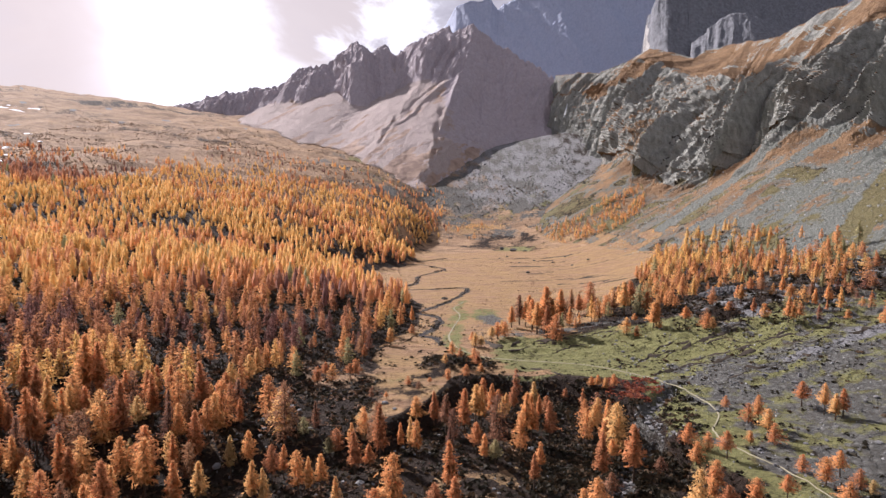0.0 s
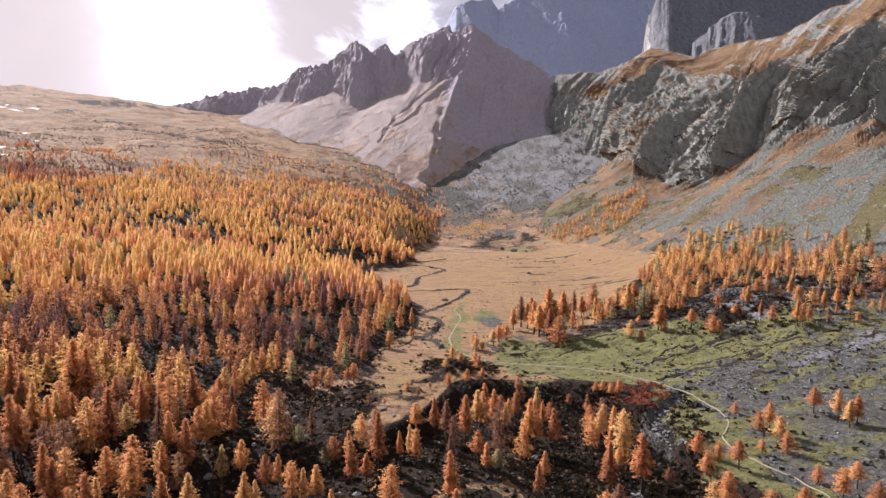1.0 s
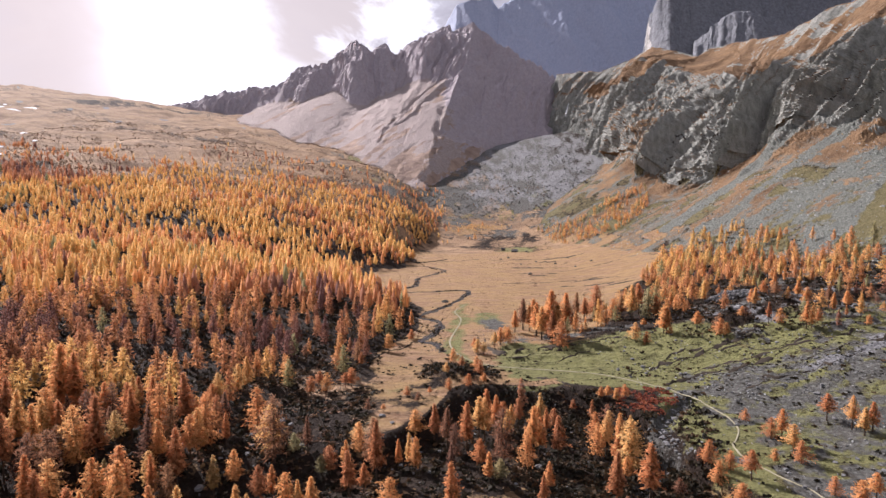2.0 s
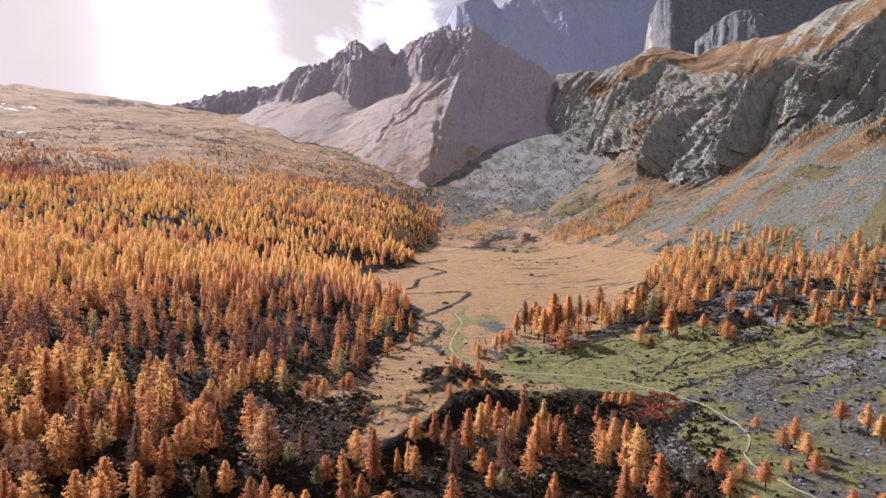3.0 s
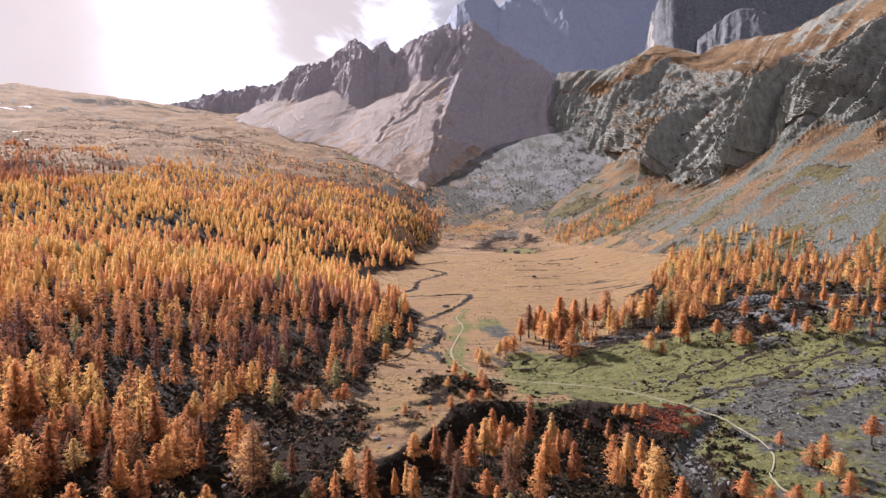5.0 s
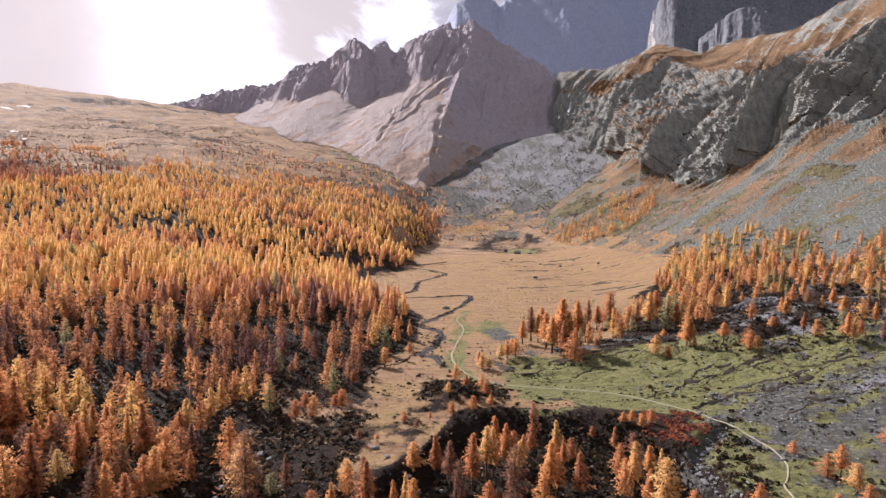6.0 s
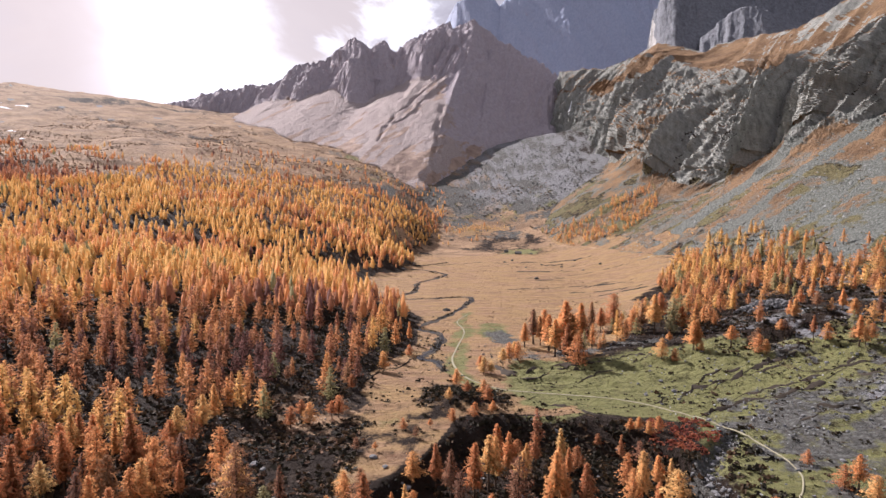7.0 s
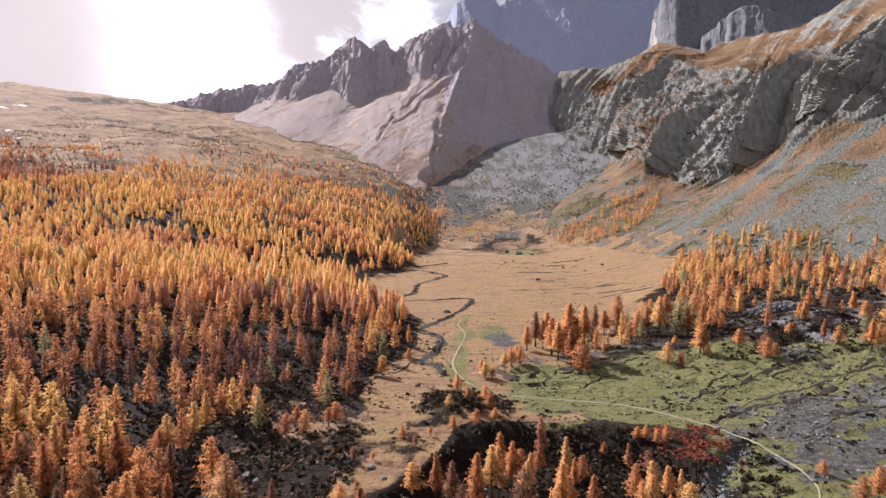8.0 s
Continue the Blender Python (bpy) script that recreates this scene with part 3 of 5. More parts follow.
EAST_CREST = [(760, 380, 400), (566, 760, 340), (544, 830, 332), (527, 870, 323), (524, 950, 316), (536, 1150, 356), (481, 1170, 337), (435, 1290, 384), (406, 1330, 371), (365, 1430, 361), (290, 1560, 381), (277, 1620, 311)]


SCREE_CHUTE = [(412, 640), (404, 668), (372, 672), (338, 671), (300, 667), (253, 654), (225, 640)]
SCREE_TRAIL = [(404, 612), (360, 606), (300, 590), (240, 566)]


def east_cover(s, l, x, y, z, steep, seed):
    n2, n3 = fbm(x / 14, y / 14, z / 14, 4), fbm(x / 40, y / 40, z / 60, 3)
    upland = smooth(y, 860, 940) * smooth(1150 - y, 0, 60)
    rock = smooth(l + 0.15 * n2 + 0.2 * n3 - (0.5 + 0.5 * n3) * upland, 1.85, 2.02) * smooth(3.28 - l + 0.7 * n3, 0, 0.2) * smooth(steep + 0.3 * n2, 0.13, 0.26)
    rock = np.maximum(rock, smooth(steep + 0.2 * n2, 0.42, 0.55) * (l > 1.9) * (1 - 0.7 * smooth(l, 3.0, 3.2)))
    apron = smooth(l, 0.6, 1.1) * smooth(2.1 - l, 0, 0.1)
    streak = fbm((s + 30 * l) / 30 + 2.2, l * 0.6, 5.0, 3) + 0.25 * fbm((s + 30 * l) / 7, l * 0.9, 3.0, 2)
    chute = smooth(17 + 16 * n2 + 12 * streak - near_line(x, y, SCREE_CHUTE), -4, 6)
    trail = 0.8 * smooth(7 + 14 * n2 + 8 * streak - near_line(x, y, SCREE_TRAIL), -4, 6)
    blocks = smooth(575 - y, 0, 40) * (0.34 + 0.9 * n2 + 1.0 * streak)
    low = smooth(1.55 - l, 0, 0.3) * smooth(720 - y, 0, 60) * (0.24 + 0.8 * n2 + 0.9 * streak)
    gravel = apron * np.clip(np.max([chute, trail, blocks, low], axis=0), 0, 1)
    green = apron * 0.52 * smooth(l, 0.9, 1.2) * smooth(s, 560, 760) * smooth(n3 + 0.4 * streak, -0.1, 0.25)
    green = np.maximum(green, 0.8 * apron * smooth(1.8 - l, 0, 0.3) * smooth(fbm(x / 24, y / 24, 8.0) + 0.5 * n2 - 0.4 * streak + 0.2 * smooth(600 - y, 0, 60), -0.12, 0.2) * (1 - smooth(chute, 0.3, 0.7)))
    ochre = np.maximum(0.86 * apron, np.maximum(smooth(l, 2.2, 2.5), 1.3 * smooth(l, 2.95, 3.15))) * (0.82 + 0.5 * n2)
    ochre = np.maximum(ochre, upland * (l > 1.9) * (0.78 + 0.5 * n2))
    green = np.maximum(green, 0.75 * upland * smooth(l, 1.95, 2.05) * smooth(2.32 - l, 0, 0.1) * smooth(n3, -0.05, 0.12))
    rock = np.maximum(rock, 0.9 * smooth(l, 2.9, 3.1) * smooth(steep + 0.4 * n2 + 0.4 * n3 + 0.25 * smooth(l, 3.7, 3.9), 0.43, 0.54))
    ochre = np.maximum(ochre, 0.72 * apron * smooth(y, 600, 700) * (0.95 + 0.4 * n2))
    gravel = gravel * (1 - 0.8 * smooth(y, 640, 720))
    tan = 0.95 * smooth(1.22 - l + 0.35 * n2, 0, 0.14) * smooth(y, 560, 660) * smooth(900 - y, 0, 80)
    scar = np.exp(-(((x - 372) / 48) ** 2) - ((z - 314) / 22) ** 2) + np.exp(-(((x - 404) / 46) ** 2) - ((z - 248) / 13) ** 2)
    scar = smooth(scar + 0.5 * n2, 0.36, 0.56) * (y > 1050)
    ochre, rock = np.maximum(ochre, scar), rock * (1 - scar)
    base = np.maximum(gravel, apron * (1 - smooth(green, 0.35, 0.6)))
    return (tan, green * (1 - tan), base * (1 - tan)), (ochre * (1 - smooth(gravel, 0.3, 0.62)) * (1 - green) * (1 - tan), rock)


slope = loft("east_mountainside", [lower(EAST_TOE, -40, 0, -22), EAST_TOE, EAST_FOOT, EAST_BROW, EAST_CREST, lower(EAST_CREST, 160, 60, -60)], (6, 64, 90, 44, 8), 2.4, CRAG, (0, 0, 1, 0.8, 1.72, 2.5, 1.98, 26, 2.3, 36, 2.75, 36, 3.05, 22, 3.4, 12, 4, 8, 5, 4), 66.0,
             "steep mountainside of grey scree, ribbed rock cliffs and ochre grass", east_cover, sharp=(4,), seed=1.7, lean=105.0, outward=(-0.93, -0.2, 0.3))
slope = slope[2:78:2, ::3].reshape(-1, 3)


def slope_height(x, y):
    """The height of the eastern apron, or of the valley floor where that is higher."""
    out = []
    for a, b in zip(x, y):
        k = np.argmin((slope[:, 0] - a) ** 2 + (slope[:, 1] - b) ** 2)
        out.append(slope[k, 2] if np.hypot(slope[k, 0] - a, slope[k, 1] - b) < 6 else -99.0)
    return np.maximum(np.array(out), land(x, y))


def along_line(x, y, pts):
    """Plan distance to a ridge line, signed by its side, the ridge's height at the nearest place and how far along it that lies."""
    best = np.full(np.shape(x), 1e9)
    side, height, run = np.zeros(np.shape(x)), np.zeros(np.shape(x)), np.zeros(np.shape(x))
    start = 0.0
    for (ax, ay, az), (bx, by, bz) in zip(pts, pts[1:]):
        dx, dy = bx - ax, by - ay
        length = math.hypot(dx, dy)
        t = np.clip(((x - ax) * dx + (y - ay) * dy) / length**2, 0, 1)
        ex, ey = x - ax - t * dx, y - ay - t * dy
        d = np.hypot(ex, ey)
        nearer = d < best
        best = np.where(nearer, d, best)
        side = np.where(nearer, np.sign(dx * ey - dy * ex), side)
        height = np.where(nearer, az + t * (bz - az), height)
        run = np.where(nearer, start + t * length, run)
        start += length
    return best, side, height, run


def massif(name, bounds, step, ridges, material, label, cover, jag, seed, gullies=(), spur=()):
    """A mountain that falls away from its ridge lines: rock ribs run down from each crest and sink into scree.
    ridges: crest line, steepness of the rock, its depth, steepness of the scree, spacing of the ribs, their depth.
    Side ridges and fans west of the spur reach no further east than it."""
    x0, x1, y0, y1 = bounds
    x, y = np.meshgrid(np.arange(x0, x1, step), np.arange(y0, y1, step))
    wx = x + 26 * fbm(x / 90, y / 90, seed, 4) + 5 * fbm(x / 17, y / 17, seed + 2, 3)
    wy = y + 9 * fbm(x / 60, y / 140, seed + 6, 3)
    h, bare = np.full(x.shape, -400.0), np.zeros(x.shape)
    for k, (pts, steep, knee, scree, rib, depth) in enumerate(ridges):
        near_crest = smooth(along_line(x, y, pts)[0], 0, 70)
        d, side, top, run = along_line(x + (wx - x) * near_crest, y + (wy - y) * near_crest, pts)
        knee = knee * (1 + 0.55 * fbm(run / (1.1 * rib), k + seed, 1.0, 3)) * np.clip((top - 190) / 300, 0.25, 1.1)
        fall = np.where(d < knee, steep * d, steep * knee + scree * (d - knee))
        ribs = ridged(run / rib + 0.4 * side, d / 420 + seed, k + seed, 3, 0.5)
        fine = ridged(run / (0.3 * rib) + side, d / 150 + seed, k + seed + 9, 4, 0.55)
        rocky = smooth(1.25 * knee - d, 0, 0.6 * knee) * smooth(top - 0.5 * d + 60 * fbm(run / 60, d / 90, k + seed, 3), 215, 300)
        amp = depth * smooth(d, 0, 45) * (0.16 + 0.84 * rocky)
        hk = top - fall + amp * (ribs - 0.3) + 0.55 * amp * rocky * fine + 0.12 * depth * (1 - rocky) * smooth(d, 0, 60) * fine
        hk = hk + jag * np.exp(-((d / 16) ** 2)) * (0.6 * ridged(run / 75, seed, 2.0, 5, 0.62) + 0.8 * fbm(run / 38, seed, 6.0, 5, 0.68)) * (k == 0)
        if k > 1 and pts[-1][0] < 0:
            past = wx - np.interp(wy, [p[1] for p in spur[::-1]], [p[0] for p in spur[::-1]]) + 34 * fbm(x / 45, y / 45, seed + 3, 4, 0.6)
            hk = hk - 0.85 * ramp(past, 9)
        apart = hk - h
        blend = np.clip(0.5 + apart / 36, 0, 1)
        h = h * (1 - blend) + hk * blend + 9 * blend * (1 - blend)
        bare = bare * (1 - blend) + np.clip(rocky + 0.25 * ribs - 0.1, 0, 1) * blend
    bare = np.maximum(bare, 0.8 * smooth(past, 5, 50) * smooth(h, 150, 210))
    crags = ridged(x / 30, y / 30, h / 46 + seed, 4, 0.6)
    h = h + bare * (9.0 * crags + 5.5 * fbm(x / 11, y / 11, h / 18, 4, 0.6)) + (1 - bare) * 1.6 * fbm((x - 0.6 * y) / 9, (y + 0.6 * x) / 60, seed, 4, 0.6)
    for g in gullies:
        d = near_line(x + 14 * fbm(x / 40, y / 40, seed, 3), y, g)
        h = h - (2.6 + 2 * fbm(x / 30, y / 30, seed, 3)) * np.exp(-((d / 3.6) ** 2)) + 2.0 * np.exp(-(((d - 9) / 4) ** 2)) * (0.6 + fbm(x / 20, y / 20, seed, 3))
    over = h - land(x, y)
    h = h - 9 * smooth(3 - over, 0, 6)
    me = quads(name, np.stack([x, y, h], -1).reshape(-1, 3), sheet_faces(*x.shape), material, False)
    gy, gx = np.gradient(h, step)
    a, b = cover(x, y, h, np.hypot(gx, gy), bare)
    set_colour(me, "cover", *[np.broadcast_to(c, x.shape).ravel() for c in a])
    set_colour(me, "cover_more", *[np.broadcast_to(c, x.shape).ravel() for c in b], 0)
    tagged(new(name, me), label, "mountain", kind="structure")


def head_cover(x, y, z, steep, bare):
    n1, n2 = fbm(x / 60, y / 60, z / 60, 4), fbm(x / 18, y / 18, z / 22, 4)
    rock = smooth(bare + 0.22 * n2 + 0.4 * (steep - 0.85), 0.42, 0.62)
    rock = np.maximum(rock, 0.9 * smooth(x + 30 * n1, 60, 130) * smooth(z + 14 * n2, 165, 195))
    grass = smooth(fbm((x - 0.6 * y) / 22, (y + 0.6 * x) / 130, 3.0, 5, 0.65) + 0.3 * n1 + 0.4 * smooth(270 - z, 0, 110), 0.16, 0.5) * (1 - rock)
    return (0.0, 0.0, 1.0), (0.75 * grass, rock)


HEAD_CREST = [(-1100, 2000, 350), (-967, 1950, 352), (-788, 1850, 351), (-703, 1830, 363), (-644, 1820, 384), (-601, 1815, 374), (-552, 1810, 394), (-490, 1800, 394), (-451, 1790, 402), (-418, 1780, 442), (-388, 1780, 450), (-335, 1780, 447), (-295, 1790, 486), (-250, 1790, 523), (-214, 1800, 501), (-168, 1810, 512), (-141, 1820, 484), (-120, 1825, 490), (-103, 1815, 512), (-64, 1805, 532), (-27, 1795, 553), (17, 1780, 558), (57, 1765, 548), (85, 1750, 554), (113, 1735, 526), (137, 1720, 504), (185, 1690, 468), (224, 1670, 440), (264, 1650, 416), (299, 1635, 393), (335, 1625, 366), (420, 1640, 290)]
MID_SPUR = [(85, 1750, 550), (75, 1690, 482), (53, 1630, 415), (31, 1560, 355), (16, 1480, 303), (-1, 1400, 250), (-13, 1310, 197), (-18, 1210, 143), (-21, 1140, 107)]
WEST_SPUR = [(-103, 1815, 512), (-125, 1750, 441), (-142, 1705, 388)]
INNER_SPUR = [(-27, 1795, 550), (-19, 1740, 485), (-24, 1700, 440)]
EAST_SPUR = [(137, 1720, 500), (122, 1640, 414), (105, 1560, 327), (88, 1470, 239), (79, 1390, 173)]
GULLIES = ([(60, 1690), (44, 1600), (30, 1500), (8, 1400), (-10, 1300), (-16, 1200), (-22, 1120)], [(28, 1655), (-47, 1562), (-106, 1434), (-134, 1290)])
FANS = [[(-426, 1715, 342), (-482, 1690, 301), (-535, 1660, 267), (-596, 1620, 233)], [(-377, 1700, 325), (-444, 1660, 282), (-504, 1610, 243), (-545, 1560, 217)], [(-267, 1690, 331), (-349, 1640, 286), (-420, 1570, 235), (-483, 1500, 199)], [(-91, 1680, 374), (-181, 1600, 302), (-251, 1500, 241), (-331, 1380, 178)], [(31, 1660, 355), (-49, 1560, 275), (-110, 1430, 200), (-134, 1290, 144)]]
WEST_RIBS = [[(-250, 1790, 515), (-275, 1740, 440), (-295, 1710, 390)], [(-388, 1780, 440), (-405, 1740, 385)], [(-490, 1800, 390), (-515, 1750, 335)]]
massif("valley_head_mountain", (-1090, 420, 1080, 2040), 3.7, [(HEAD_CREST, 1.12, 185, 0.56, 95, 34), (MID_SPUR, 1.0, 85, 0.58, 80, 30), (WEST_SPUR, 0.95, 75, 0.56, 70, 24), (INNER_SPUR, 0.98, 80, 0.54, 75, 26), (EAST_SPUR, 1.1, 110, 0.66, 70, 24)] + [(r, 0.85, 60, 0.5, 60, 12) for r in WEST_RIBS] + [(r, g, 1, g, 60, 0.6) for r, g in zip(FANS, (0.36, 0.36, 0.36, 0.38, 0.5))], HAZED_ROCK,
       "craggy haze-coloured mountain at the valley head with a jagged ridge above pale scree fans", head_cover, 16.0, 4.3, GULLIES, MID_SPUR)

BACK_FOOT = [(-168, 2150, 292), (-27, 2100, 287), (25, 2080, 294), (46, 2060, 302), (92, 2050, 300), (160, 2050, 310), (185, 2050, 319), (208, 2050, 329), (259, 2050, 338), (392, 2050, 413), (585, 2000, 441), (840, 1950, 449), (1140, 1850, 430), (1440, 1700, 401)]
BACK_CREST = [(-194, 2500, 624), (-32, 2450, 690), (29, 2400, 753), (52, 2350, 797), (102, 2330, 812), (179, 2330, 820), (207, 2330, 770), (233, 2330, 791), (290, 2330, 824), (441, 2350, 947), (673, 2350, 1090), (969, 2300, 1109), (1389, 2300, 1049), (1823, 2200, 1063)]


def wall_cover(s, l, x, y, z, steep, seed):
    return (0.0, 0.0, 0.0), (0.0, 1.0)


loft("back_massif", [lower(BACK_FOOT, 0, -200, -150), BACK_FOOT, BACK_CREST, lower(BACK_CREST, 0, 200, -100)], (5, 90, 6), 6.0, HAZE_BLUE_ROCK, (0, 0, 1, 12, 1.5, 18, 2, 10, 3, 10), 190.0,
     "huge rock wall behind the valley head, blue haze in its colour", wall_cover, sharp=(2,), seed=12.1, lean=260.0, jag=10.0)

def tower_cover(s, l, x, y, z, steep, seed):
    # Paint the sunlit left side of the tower with the pale cover.
    pale = smooth(150 - s - 75 * (l - 1) + 30 * fbm(x / 20, z / 20, y / 20, 3), 0, 20)
    return (0.0, 0.0, pale), (0.0, 1 - pale)


TOWER_FOOT = [(517, 1580, 399), (515, 1550, 402), (500, 1440, 392), (504, 1380, 382), (549, 1380, 378), (581, 1380, 378), (654, 1400, 380), (744, 1400, 393), (923, 1400, 418)]
TOWER_CREST = [(536, 1620, 455), (540, 1610, 542), (531, 1530, 554), (557, 1540, 593), (615, 1560, 580), (658, 1580, 611), (738, 1600, 646), (850, 1620, 674), (1042, 1600, 695)]
loft("rock_tower", [lower(TOWER_FOOT, 0, -60, -60), TOWER_FOOT, TOWER_CREST, lower(TOWER_CREST, 20, 120, -80)], (4, 70, 6), 2.6, SLATE, (0, 0, 1, 7, 1.6, 9, 2, 6, 3, 5), 60.0,
     "grey rock buttress with sunlight painted pale on its upright edge", tower_cover, sharp=(0, 1, 2), seed=15.5, jag=8.0)

KNOLL_FOOT = [(518, 1300, 341), (543, 1290, 338), (569, 1280, 342), (605, 1270, 340), (635, 1260, 344), (667, 1250, 347), (705, 1240, 350), (733, 1230, 348)]
KNOLL_CREST = [(565, 1400, 412), (589, 1390, 438), (618, 1390, 463), (657, 1390, 485), (691, 1380, 477), (727, 1370, 454), (759, 1340, 425), (785, 1320, 404)]
loft("rock_knoll", [lower(KNOLL_FOOT, 0, -60, -60), KNOLL_FOOT, KNOLL_CREST, lower(KNOLL_CREST, 20, 120, -80)], (4, 50, 6), 2.4, SLATE, (0, 0, 1, 6, 1.6, 9, 2, 6, 3, 4), 70.0,
     "rounded grey rock knoll above the grass shoulder", wall_cover, sharp=(), seed=19.5)


# ---- path and water ----
def ribbon(name, pts, width, lift, material, label, category, wobble=0.25, seed=0.0):
    c = curve_through(pts, 1.2)
    d = np.gradient(c, axis=0)
    d /= np.linalg.norm(d, axis=1, keepdims=True)
    side = np.stack([d[:, 1], -d[:, 0]], -1)
    s = np.arange(len(c)) * 1.2
    w = width * (1 + wobble * vnoise(s / 6.0, seed) + 0.5 * wobble * vnoise(s / 1.9, seed + 3))
    rows = []
    for k in (-0.5, -0.25, 0.0, 0.25, 0.5):
        q = c + side * (w * k)[:, None] + side * (0.3 * width * wobble * vnoise(s / 4.0, seed + 9))[:, None]
        rows.append(np.stack([q[:, 0], q[:, 1], land(q[:, 0], q[:, 1]) + lift - 0.1 * (abs(k) == 0.5)], -1))
    v = np.stack(rows)
    me = quads(name, v.reshape(-1, 3), sheet_faces(5, len(c)), material, True)
    return tagged(new(name, me), label, category, kind="structure")


ribbon("footpath", PATH_NORTH, 0.72, 0.2, SAND, "pale trodden sandy footpath winding over the turf", "path", seed=2.0)
ribbon("footpath", PATH_SOUTH, 0.55, 0.2, SAND, "pale trodden sandy footpath among larches", "path", seed=7.0)
ribbon("brook_bank", BROOK, 4.0, 0.14, BANK, "dark peaty bank of the meadow brook", "bank", 0.8, seed=4.0)
ribbon("brook", BROOK, 2.1, 0.22, WATER, "narrow meandering brook in the meadow", "stream", 0.7, seed=5.0)


# ---- larches ----
def larch_parts(rng, height, radius, branches, tufts, size, sides, bare=0.16, rings=6, core=False, round_top=1.45):
    """Trunk and crown arrays of one larch: whorls of drooping branches hung with needle tufts."""
    f = np.linspace(0, 1, rings)
    a = np.arange(sides) * 2 * np.pi / sides
    lean = rng.normal(0, 0.012, 2) * height
    rad = height * 0.017 * (1 - f) ** 0.9 + 0.02
    rad[0] *= 1.35
    tv = np.stack([np.outer(rad, np.cos(a)) + (lean[0] * f**2)[:, None], np.outer(rad, np.sin(a)) + (lean[1] * f**2)[:, None], np.repeat((f * height * 0.99)[:, None], sides, 1)], -1)
    tv[0, :, 2] = -0.8
    i = np.arange(rings - 1)[:, None] * sides + np.arange(sides)[None]
    j = np.arange(rings - 1)[:, None] * sides + (np.arange(sides)[None] + 1) % sides
    tq = np.stack([i, j, j + sides, i + sides], -1).reshape(-1, 4)
    g = bare + (1 - bare) * (np.arange(branches) + rng.random(branches)) / branches
    g = np.minimum(g**0.92, 0.995)
    az = np.arange(branches) * 2.39996 + rng.normal(0, 0.35, branches)
    p = (g - bare) / (1 - bare)
    shape = (1 - p**round_top) ** (0.95 if round_top < 1.6 else 0.75) * (0.55 + 0.45 * np.minimum(p / 0.2, 1))
    lop, gaps = rng.uniform(0, 6.28, 3), rng.uniform(0.72, 1.2, 9)
    ln = radius * shape * rng.uniform(0.5, 1.12, branches) * (1 + 0.22 * np.cos(az - lop[0])) * np.interp(g, np.linspace(0, 1, 9), gaps) + 0.06
    droop = rng.uniform(-0.38, 0.22, branches) + 0.35 * (g > 0.82)
    if sides >= 6:
        # bare limbs under the needles
        for b in range(0, branches, 5):
            foot = np.array([lean[0] * g[b] ** 2, lean[1] * g[b] ** 2, g[b] * height])
            tip = foot + 0.85 * ln[b] * np.array([np.cos(az[b]), np.sin(az[b]), droop[b]])
            across = np.array([[-np.sin(az[b]), np.cos(az[b]), 0], [0, 0, 1.0], [np.sin(az[b]), -np.cos(az[b]), -0.4]])
            base = len(tv.reshape(-1, 3))
            tv = np.vstack([tv.reshape(-1, 3), foot + 0.075 * across, tip + 0.02 * across])
            tq = np.vstack([tq, [[base + i, base + (i + 1) % 3, base + 3 + (i + 1) % 3, base + 3 + i] for i in range(3)]])
    u = ((np.arange(tufts)[None] + rng.random((branches, tufts))) / tufts) ** 0.75
    out = ln[:, None] * u
    px = np.cos(az)[:, None] * out + lean[0] * g[:, None] ** 2
    py = np.sin(az)[:, None] * out + lean[1] * g[:, None] ** 2
    pz = (g * height)[:, None] + out * droop[:, None] + 0.12 * out**2 / (ln[:, None] + 0.5)
    c = np.stack([px, py, pz], -1).reshape(-1, 3) + rng.normal(0, 0.26 * size, (branches * tufts, 3))
    n = len(c)
    along = np.stack([np.repeat(np.cos(az), tufts), np.repeat(np.sin(az), tufts), np.repeat(droop, tufts) - 0.45], -1) + rng.normal(0, 0.7, (n, 3))
    along /= np.linalg.norm(along, axis=1, keepdims=True)
    flank = np.cross(along, rng.normal(0, 1, (n, 3)) + np.array([0, 0, 0.4]))
    flank /= np.linalg.norm(flank, axis=1, keepdims=True)
    sc = size * rng.uniform(0.6, 1.3, (n, 1)) * np.repeat(0.45 + 0.55 * np.minimum(1, 2.2 * (1 - g)), tufts)[:, None]
    tip = np.array([0, 0, -0.18]) * sc
    cv = np.stack([c - along * sc * 0.66, c + flank * sc * 0.23 + tip, c + along * sc * 0.8, c - flank * sc * 0.23 + tip], 1).reshape(-1, 3)
    cq = np.arange(n * 4).reshape(-1, 4)
    if core:
        lift = np.array([bare + 0.03, 0.4, 0.7, 0.97])
        wide = 0.46 * radius * np.array([0.6, 1.0, 0.75, 0.12])
        ca = np.arange(5) * 2 * np.pi / 5
        kv = np.stack([np.outer(wide, np.cos(ca)), np.outer(wide, np.sin(ca)), np.repeat((lift * height)[:, None], 5, 1)], -1)
        kv[..., :2] *= rng.uniform(0.7, 1.3, (4, 5, 1))
        kv[..., 2] += rng.normal(0, 0.35, (4, 5))
        ki = np.arange(3)[:, None] * 5 + np.arange(5)[None]
        kj = np.arange(3)[:, None] * 5 + (np.arange(5)[None] + 1) % 5
        cq = np.vstack([cq, np.stack([ki, kj, kj + 5, ki + 5], -1).reshape(-1, 4) + len(cv)])
        cv = np.vstack([cv, kv.reshape(-1, 3)])
